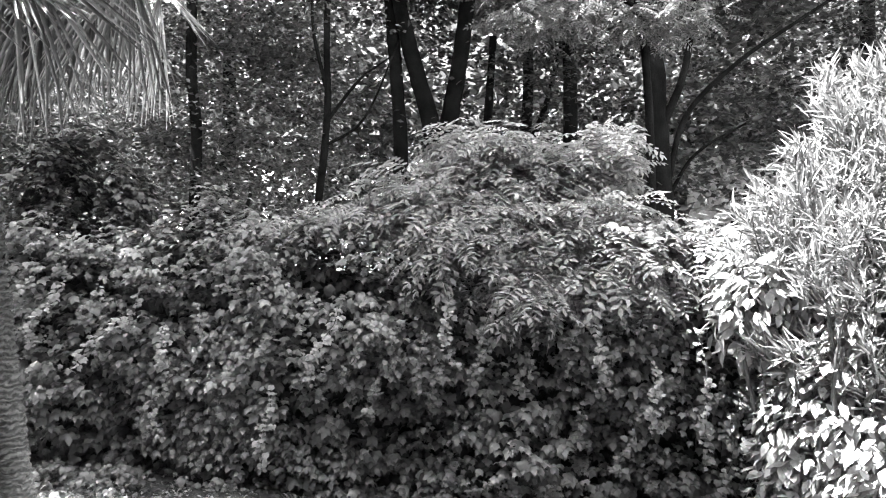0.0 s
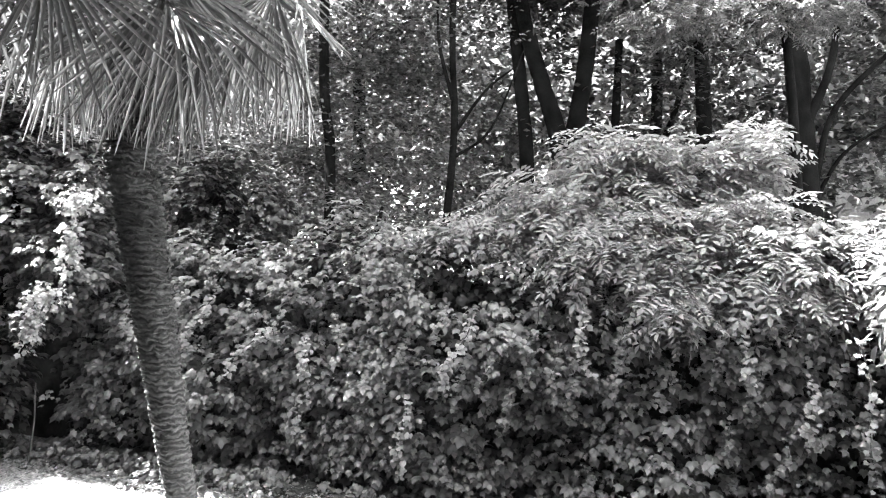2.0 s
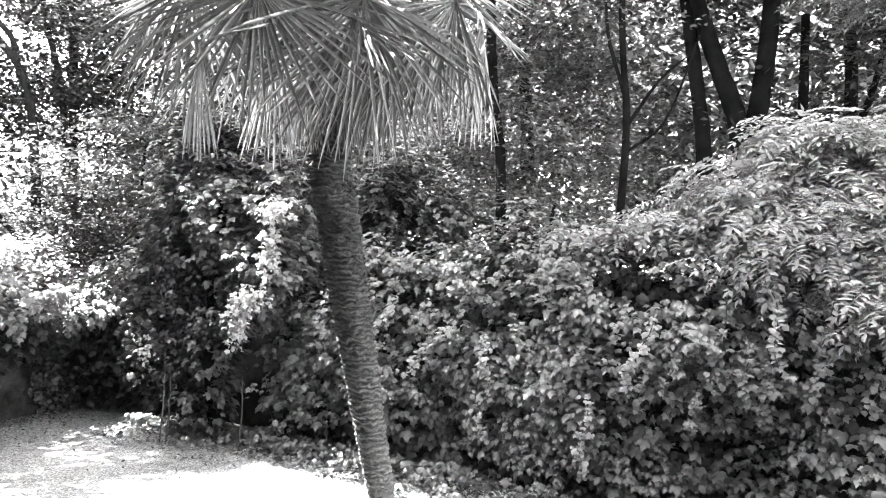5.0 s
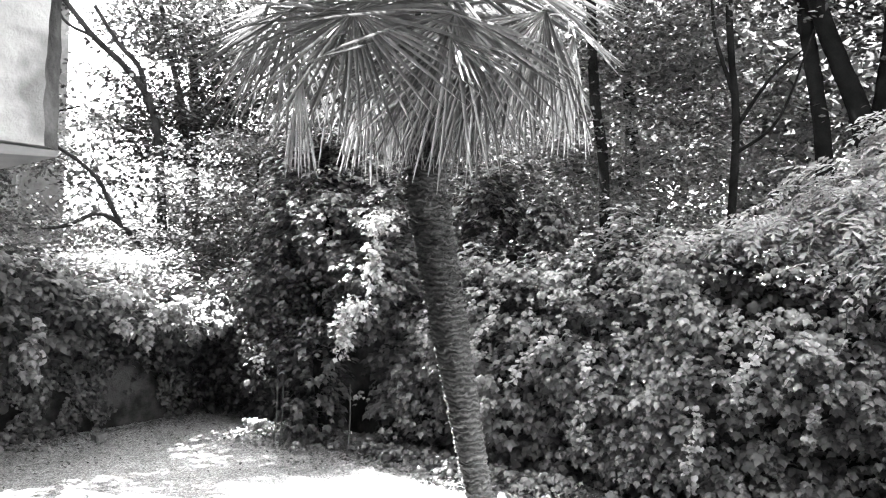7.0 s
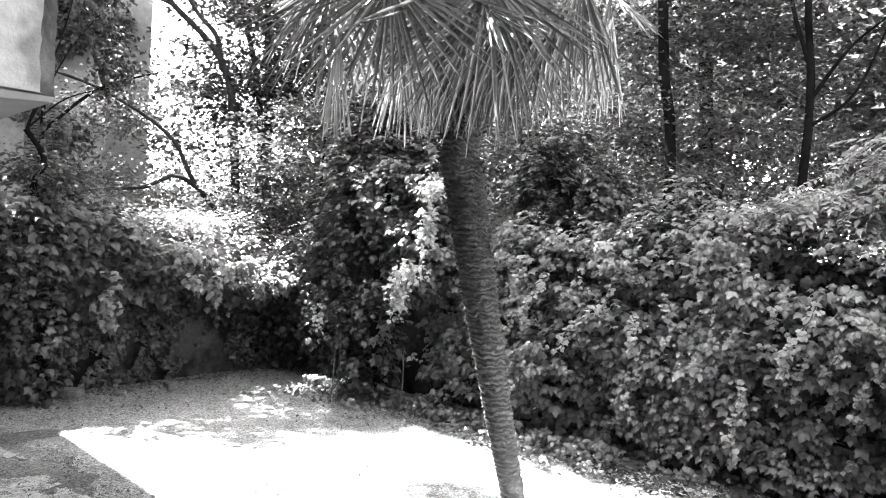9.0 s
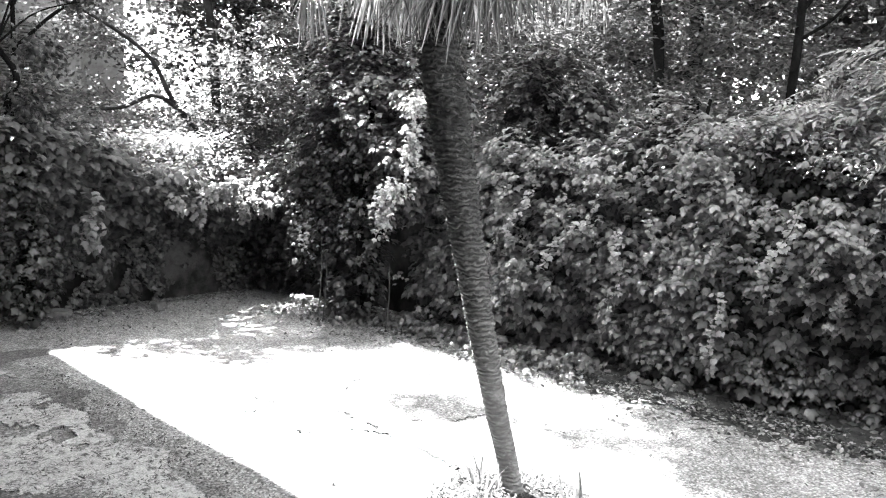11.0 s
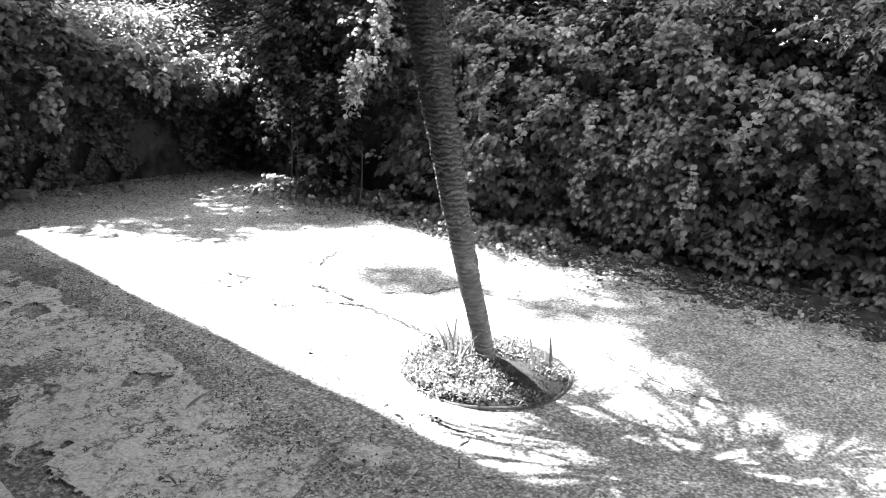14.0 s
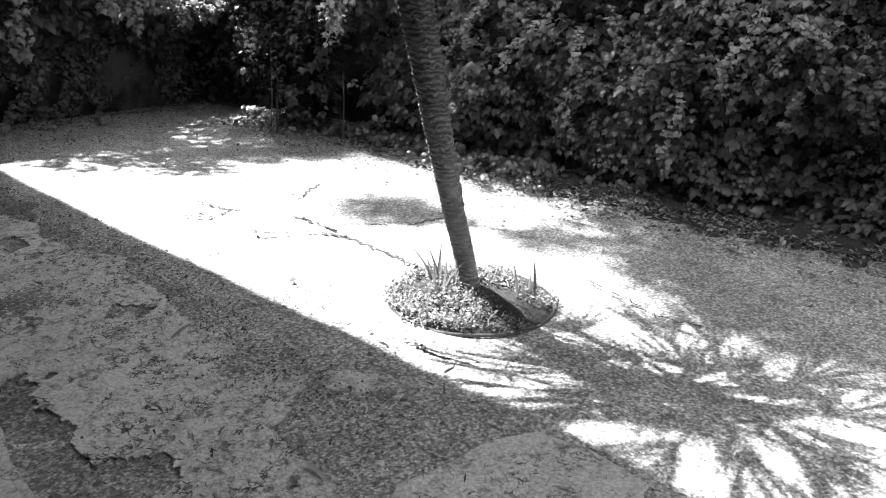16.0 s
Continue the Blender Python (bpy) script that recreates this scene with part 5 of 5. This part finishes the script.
def build_bed():
    rng = np.random.default_rng(15)
    c = np.array((-1.59, 3.2))
    r = 0.44
    ring = empty("bed_edging", (c[0], c[1], 0), "thin round concrete edging of the palm bed", "edging")
    bm = bmesh.new()
    n = 48
    prof = ((r - 0.006, 0.0), (r - 0.006, 0.012), (r - 0.003, 0.015), (r + 0.003, 0.015), (r + 0.006, 0.012), (r + 0.006, 0.0))
    grid = [[bm.verts.new((q * math.cos(a), q * math.sin(a), z + 0.004 * math.sin(5 * a))) for q, z in prof] for a in np.linspace(0, 2 * math.pi, n, endpoint=False)]
    for i in range(n):
        for k in range(len(prof) - 1):
            bm.faces.new((grid[i][k], grid[(i + 1) % n][k], grid[(i + 1) % n][k + 1], grid[i][k + 1]))
    part("rim", bm, M_CRUMB, ring, smooth=True)
    k = 30
    rr, aa = np.meshgrid(np.linspace(0, 1, 10), np.linspace(0, 2 * np.pi, k, endpoint=False), indexing="ij")
    p = np.stack([c[0] + rr * 0.425 * np.cos(aa), c[1] + rr * 0.425 * np.sin(aa), 0.015 + 0.05 * (1 - rr ** 2)], -1).reshape(-1, 3)
    p[:, 2] += 0.008 * soft_noise(p, 0.06, 4)
    i = (np.arange(9)[:, None] * k + np.arange(k)[None]).ravel()
    j = (np.arange(9)[:, None] * k + (np.arange(k)[None] + 1) % k).ravel()
    tagged(new("bed_soil", raw_mesh("bed_soil", p, np.stack([i, j, j + k, i + k], 1), M_SOIL, True)), "dark soil mound round the palm's foot", "soil", kind="stuff")
    m = 5200
    a, q = rng.uniform(0, 6.283, m), 0.46 * np.sqrt(rng.uniform(0.02, 1, m))
    p = np.stack([c[0] + q * np.cos(a), c[1] + q * np.sin(a), 0.025 + 0.1 * (1 - (q / 0.47) ** 2) * rng.uniform(0.2, 1, m)], 1)
    p = p[soft_noise(p, 0.09, 8) > np.interp(p[:, 0] - c[0], [-0.1, 0.1, 0.3], [-0.8, -0.3, 0.3])]
    m = 900
    a, q = rng.normal(size=m) * 0.6 - 1.7, 0.43 * np.sqrt(rng.uniform(0.55, 1, m))
    p = np.concatenate([p, np.stack([c[0] + q * np.cos(a), c[1] + q * np.sin(a), rng.uniform(0.025, 0.075, m)], 1)])
    m = len(p)
    leaf_object("ground_cover", OVATE, p, np.array((0, 0, 1.0)) + rng.normal(size=(m, 3)) * 0.8, rng.normal(size=(m, 3)) + np.array((0, 0, 0.7)), rng.uniform(0.012, 0.028, m), M_BED,
                label="low leafy plants covering the palm bed")
    for gx, gy, count in ((-1.72, 3.15, 12), (-1.82, 3.2, 7), (-1.36, 3.3, 4)):
        tuft = empty("iris_tuft", (gx, gy, 0), "tuft of upright blade-shaped leaves in the palm bed", "plant", "tufts in the bed")
        for _ in range(count):
            h = rng.uniform(0.1, 0.22)
            d = rng.normal(size=2) * 0.25
            b = np.array((gx, gy, 0.04)) + np.append(rng.normal(size=2) * 0.035, 0)
            s = np.linspace(0, 1, 5)
            line = b + np.stack([d[0] * h * s ** 1.6, d[1] * h * s ** 1.6, h * s], 1)
            sd = unit(np.array((rng.normal(), rng.normal(), 0)))
            wd = np.array((0.008, 0.01, 0.009, 0.006, 0.001))[:, None]
            v = np.concatenate([line - sd * wd, line + np.array((sd[1], -sd[0], 0)) * 0.003, line + sd * wd])
            f = [(k + 5 * e, k + 1 + 5 * e, k + 6 + 5 * e, k + 5 + 5 * e) for k in range(4) for e in (0, 1)]
            under(new("blade", raw_mesh("blade", v, f, M_BED)), tuft)


build_bed()


# ---- the yard's small things ----
def build_slabs():
    def slab(name, outline, z, label):
        bm = bmesh.new()
        f = bm.faces.new([bm.verts.new((x, y, -0.02)) for x, y in outline])
        g = bmesh.ops.extrude_face_region(bm, geom=[f])["geom"]
        for v in g:
            if isinstance(v, bmesh.types.BMVert):
                v.co.z = z
        bmesh.ops.bevel(bm, geom=[e for e in bm.edges if all(abs(v.co.z - z) < 1e-4 for v in e.verts)], offset=0.006, segments=2, affect="EDGES")
        return tagged(part(name, bm, M_SLAB), label, "slab", kind="structure")

    slab("pavement", [(-0.76, 2.24), (-0.55, 2.25), (-0.33, 2.18), (-0.28, 2.02), (-0.2, 1.6), (-0.9, 1.4), (-1.0, 1.7), (-0.92, 1.9), (-0.88, 2.08)], 0.03,
         "broken thin concrete slab in the yard")
    slab("pavement", [(-1.7, 2.13), (-1.63, 2.24), (-1.55, 2.23), (-1.5, 2.26), (-1.43, 2.15), (-1.45, 2.1), (-1.52, 2.06), (-1.62, 2.04)], 0.016, "small thin concrete patch in the asphalt")
    slab("step", [(-4.2, 1.45), (-2.29, 1.13), (-2.1, 1.05), (-1.86, 0.99), (-1.5, 0.9), (-1.45, 0.58), (-4.3, 1.03)], 0.06, "low worn concrete step by the house")


build_slabs()


def fractal(p, size, seed):
    return sum(soft_noise(p, size / 2.2 ** k, seed + k) * 0.6 ** k for k in range(5))


def build_apron():
    """A thin concrete skin along the house, broken through to the dirt in ragged holes."""
    cell = 0.0125
    nx, ny = int(6.6 / cell), int(2.2 / cell)
    gx, gy = np.meshgrid(np.arange(nx + 1) * cell - 6.4, np.arange(ny + 1) * cell + 0.45, indexing="ij")
    rng = np.random.default_rng(23)
    gx = gx + rng.normal(size=gx.shape) * cell * 0.28
    gy = gy + rng.normal(size=gy.shape) * cell * 0.28
    p = np.stack([gx, gy, np.zeros_like(gx)], -1).reshape(-1, 3)
    field = fractal(p, 0.32, 60)
    edge = np.interp(p[:, 0], [-6.4, -5.6, -4.67, -4.0, -3.48, -2.99, -2.51, -2.22, -1.94, -1.72, -1.4, -1.0, -0.4, 0.2], [3.1, 2.86, 2.58, 2.44, 2.41, 2.28, 2.2, 2.04, 2.03, 1.9, 1.62, 1.4, 1.3, 1.3])
    near = np.interp(p[:, 1] - (0.62 - 0.158 * (p[:, 0] + 0.91)), [0.25, 0.55, 0.95], [-1.5, -0.75, 0.3])
    # where the concrete is worn through to the dirt
    hole = sum(deep * np.exp(-((p[:, 0] - cx) / rx) ** 2 - ((p[:, 1] - cy) / ry) ** 2) for cx, cy, rx, ry, deep in (
        (-1.93, 1.14, 0.2, 0.08, 2.2), (-1.68, 1.28, 0.16, 0.1, 2.2), (-2.3, 1.24, 0.15, 0.07, 1.8), (-1.56, 1.58, 0.1, 0.06, 1.5), (-1.36, 1.8, 0.14, 0.12, 2.0), (-1.12, 1.8, 0.17, 0.3, 2.4), (-1.3, 1.5, 0.13, 0.07, 1.9)))
    keep = np.minimum(field + 1.25 + near - hole, (edge - p[:, 1]) * 9 + 0.5 * field) > 0
    keep &= p[:, 1] > np.interp(p[:, 0], [-6.4, -4.2, -2.29, -2.1, -1.86, -1.5, 0.2], [1.75, 1.45, 1.13, 1.05, 0.99, 0.9, 0.6]) + 0.05 + 0.03 * field
    keep = keep.reshape(nx + 1, ny + 1)
    full = keep[:-1, :-1] & keep[1:, :-1] & keep[1:, 1:] & keep[:-1, 1:]
    # the pieces that hang together
    mark = np.zeros(full.shape, int)
    pieces = 0
    for i, j in zip(*np.nonzero(full)):
        if mark[i, j]:
            continue
        pieces += 1
        todo = [(i, j)]
        mark[i, j] = pieces
        while todo:
            u, w = todo.pop()
            for q in ((u + 1, w), (u - 1, w), (u, w + 1), (u, w - 1)):
                if 0 <= q[0] < nx and 0 <= q[1] < ny and full[q] and not mark[q]:
                    mark[q] = pieces
                    todo.append(q)
    n1 = ny + 1
    p[:, 2] = 0.02 + 0.004 * soft_noise(p, 0.25, 66) + 0.0012 * rng.normal(size=len(p))
    low = p.copy()
    low[:, 2] = 0.0
    both = np.concatenate([p, low])
    total = len(p)
    apron = empty("pavement_apron", (0, 0, 0), "thin worn concrete along the house, broken through to dirt", "pavement", kind="structure")
    for piece in range(1, pieces + 1):
        mine = mark == piece
        if mine.sum() < 40:
            continue
        ii, jj = np.nonzero(mine)
        faces = [np.stack([ii * n1 + jj, (ii + 1) * n1 + jj, (ii + 1) * n1 + jj + 1, ii * n1 + jj + 1], 1)]
        pad = np.pad(mine, 1)
        for di, dj, (a0, a1), (b0, b1) in ((-1, 0, (0, 1), (0, 0)), (1, 0, (1, 0), (1, 1)), (0, -1, (0, 0), (1, 0)), (0, 1, (1, 1), (0, 1))):
            rim = mine & ~pad[1 + di:pad.shape[0] - 1 + di, 1 + dj:pad.shape[1] - 1 + dj]
            i, j = np.nonzero(rim)
            s, e = (i + a0) * n1 + j + a1, (i + b0) * n1 + j + b1
            faces.append(np.stack([s, e, e + total, s + total], 1))
        f = np.concatenate(faces)
        used = np.unique(f)
        back = np.zeros(2 * total, int)
        back[used] = np.arange(len(used))
        new("slab", raw_mesh("slab", both[used], back[f], M_APRON)).parent = apron
    # the dirt under it
    k = 60
    t = np.linspace(0, 1, k)
    x = -6.5 + 6.6 * t
    top = np.interp(x, [-6.4, -4.67, -3.48, -2.51, -1.72, -1.2, -0.9, 0.2], [3.2, 2.68, 2.5, 2.32, 2.12, 2.2, 2.28, 2.12]) + 0.06 * np.sin(t * 61) + 0.04 * np.sin(t * 143)
    bot = 0.55 - 0.158 * (x + 0.91)
    rows = [np.stack([x, bot + (top - bot) * s, 0.017 * (1 - s ** 8) * np.ones(k) - 0.006], 1) for s in np.linspace(0, 1, 12)]
    q = np.concatenate(rows)
    i = (np.arange(11)[:, None] * k + np.arange(k - 1)[None]).ravel()
    tagged(new("ground_dirt", raw_mesh("ground_dirt", q, np.stack([i, i + 1, i + k + 1, i + k], 1), M_GRAVEL, True)), "dark crumbled dirt under broken concrete", "dirt", kind="structure")


build_apron()


def build_soil_strip():
    """Dark leaf mould along the foot of the ivy."""
    k = 220
    x = np.linspace(-6.6, 3.2, k)
    wide = 0.46 + 0.15 * np.interp(x, [-6.6, -2, 0, 3.2], [0.0, 0.4, 1.0, 1.2]) + 0.07 * np.sin(x * 5.3) + 0.05 * np.sin(x * 13.7 + 1) + 0.03 * np.sin(x * 37)
    rows = [np.stack([x, hedge_y(x) + 0.1 - (wide + 0.1) * s, 0.035 * (1 - s ** 2) - 0.014 * s ** 4 * np.ones(k)], 1) for s in np.linspace(0, 1, 10)]
    q = np.concatenate(rows)
    q[:, 2] += 0.009 * soft_noise(q, 0.07, 83)
    i = (np.arange(9)[:, None] * k + np.arange(k - 1)[None]).ravel()
    tagged(new("ground_soil", raw_mesh("ground_soil", q, np.stack([i, i + k, i + k + 1, i + 1], 1), M_MOULD, True)), "dark leaf mould along the foot of the ivy", "soil", kind="structure")


build_soil_strip()


def build_stones():
    rng = np.random.default_rng(18)
    for x, y, s in ((-7.6, 3.98, (0.12, 0.08, 0.05)), (-7.35, 5.0, (0.1, 0.07, 0.045)), (-7.4, 4.4, (0.06, 0.05, 0.03))):
        bm = bmesh.new()
        box(bm, (-s[0], -s[1], 0), (s[0], s[1], s[2] * 2), 0.02)
        for v in bm.verts:
            v.co += Vector(rng.normal(size=3) * 0.008)
        ob = part("stone_block", bm, M_STONE)
        ob.location, ob.rotation_euler = (x, y, -0.01), (0, 0, rng.uniform(0, 3))
        tagged(ob, "pale loose stone block at the wall's foot", "stone", "stones by the wall")


build_stones()


def build_litter():
    rng = np.random.default_rng(19)
    ps = []
    x = rng.uniform(-6.5, 3, 17000)
    ps.append(np.stack([x, hedge_y(x) - 0.08 - rng.exponential(0.27, len(x))], 1))
    ps.append(np.stack([rng.uniform(-7.7, -6.3, 900), rng.uniform(3.3, 6.7, 900)], 1))
    ps.append(np.stack([-7.72 + rng.exponential(0.16, 2600), rng.uniform(3.1, 6.8, 2600)], 1))
    ps.append(np.stack([rng.uniform(-6, 2, 70), rng.uniform(2.5, 5.2, 70)], 1))
    p = np.concatenate(ps)
    k = len(p)
    p = np.concatenate([p, rng.uniform(0.012, 0.03, (k, 1))], 1)
    leaf_object("leaf_litter", OVATE, p, np.array((0, 0, 1.0)) + rng.normal(size=(k, 3)) * 0.35, rng.normal(size=(k, 3)), rng.uniform(0.015, 0.055, k), M_LITTER,
                label="dry fallen leaves scattered on the yard")
    k = 9000
    q = np.stack([rng.uniform(-5.5, 0.6, k), rng.uniform(0.9, 2.6, k), np.full(k, 0.024)], 1)
    q[:, 2] = np.where((abs(q[:, 0] + 0.55) < 0.4) & (abs(q[:, 1] - 1.85) < 0.42), 0.034, 0.024)
    q = q[(soft_noise(q, 0.12, 6) + 0.7 * soft_noise(q, 0.4, 7) > 0.5) | (rng.uniform(size=k) < 0.12)]
    k = len(q)
    leaf_object("dry_bits", LANCE, q, np.array((0, 0, 1.0)) + rng.normal(size=(k, 3)) * 0.35, rng.normal(size=(k, 3)), 0.012 + rng.exponential(0.014, k), M_LITTER,
                label="small dry twigs and leaf bits on the concrete")
    # low weeds at the foot of the ivy
    x = rng.uniform(-6.5, -2.3, 330)
    w = np.stack([x, hedge_y(x) - 0.12 - rng.exponential(0.13, 330), rng.uniform(0.03, 0.15, 330)], 1)
    q, f, t, d = sprays(rng, w, np.tile((0.0, -1.0, 0.4), (330, 1)), 7, 0.08, np.full(330, 0.056), 0.45)
    q[:, 2] = np.maximum(q[:, 2], 0.03)
    leaf_object("weeds", VINE, q, f, t, d, M_IVY_MID,
                label="low weeds at the foot of the ivy")


build_litter()


def build_crumbs():
    """Loose crumbs of asphalt and dirt, thick along the apron's broken edge and in patches on it."""
    rng = np.random.default_rng(24)
    k = 40000
    x = rng.uniform(-6.2, 0.6, k)
    y = rng.uniform(0.75, 2.9, k)
    p = np.stack([x, y, np.zeros(k)], 1)
    edge = np.interp(x, [-6.4, -4.67, -3.48, -2.51, -1.72, -0.9, 0.6], [3.1, 2.58, 2.41, 2.2, 1.9, 1.9, 1.9])
    want = 0.9 * np.exp(-((y - edge - 0.08) / 0.16) ** 2) + 0.3 * (soft_noise(p, 0.1, 31) + 0.6 * soft_noise(p, 0.4, 32) > 1.0)
    want = want * np.where((abs(x + 0.55) < 0.36) & (abs(y - 1.85) < 0.4), 0.1, 1.0) + 0.25 * np.exp(-((x + 1.12) / 0.14) ** 2 - ((y - 1.8) / 0.3) ** 2)
    p = p[(rng.uniform(size=k) < want + 0.015) & (y > 0.62 - 0.158 * (x + 0.91) + 0.1)]
    k = len(p)
    p[:, 2] = 0.018
    chip = (np.array([(-0.5, -0.3, 0), (0.5, -0.35, 0), (0.1, 0.5, 0), (0.05, 0.0, 0.5), (0.25, 0.2, 0.3)]), np.array([(0, 1, 3), (1, 4, 3), (1, 2, 4), (2, 3, 4), (2, 0, 3)]))
    leaf_object("crumbs", chip, p, np.array((0, 0, 1.0)) + rng.normal(size=(k, 3)) * 0.3, rng.normal(size=(k, 3)), 0.004 + rng.exponential(0.004, k), M_CRUMB,
                label="dark crumbs of broken asphalt on the yard")


build_crumbs()


def build_cracks():
    rng = np.random.default_rng(20)

    def crack(points, wide):
        line = curve([(x, y, 0) for x, y in points], 14)
        line[:, :2] += rng.normal(size=(len(line), 2)) * 0.012
        way = unit(np.gradient(line, axis=0))
        side = np.stack([-way[:, 1], way[:, 0], np.zeros(len(way))], 1)
        w = wide * rng.uniform(0.4, 1.9, len(line))
        w[0] = w[-1] = 0.001
        v = np.concatenate([line - side * w[:, None], line + side * w[:, None]])
        v[:, 2] = 0.016
        k = len(line)
        return v, np.array([(i, i + 1, k + i + 1, k + i) for i in range(k - 1)])

    runs = CRACKS
    v, f = join([crack(p, w) for p, w in runs])
    tagged(new("trim_cracks", raw_mesh("trim_cracks", v, f, M_DIRT)), "dirt-filled cracks branching through the asphalt", "cracks", kind="structure")


CRACKS = [
    ([(-1.93, 3.36), (-2.08, 3.42), (-2.32, 3.47), (-2.71, 3.57), (-3.03, 3.66), (-3.40, 3.68), (-3.75, 3.53), (-4.12, 3.52)], 0.008),
    ([(-3.18, 3.69), (-3.42, 3.89), (-3.66, 4.19), (-3.76, 4.48)], 0.008),
    ([(-3.40, 3.87), (-3.39, 4.01), (-3.36, 4.17)], 0.008),
    ([(-2.71, 3.57), (-2.95, 3.52), (-3.17, 3.33), (-3.35, 3.26)], 0.008),
    ([(-2.80, 3.87), (-2.57, 4.01), (-2.48, 4.33)], 0.008),
    ([(-3.75, 3.53), (-3.74, 3.32), (-3.89, 3.25)], 0.008),
    ([(-1.19, 3.82), (-0.94, 3.70), (-0.75, 3.57), (-0.47, 3.57)], 0.004),
    ([(-1.56, 2.59), (-1.42, 2.58), (-1.21, 2.61)], 0.007),
]
build_cracks()
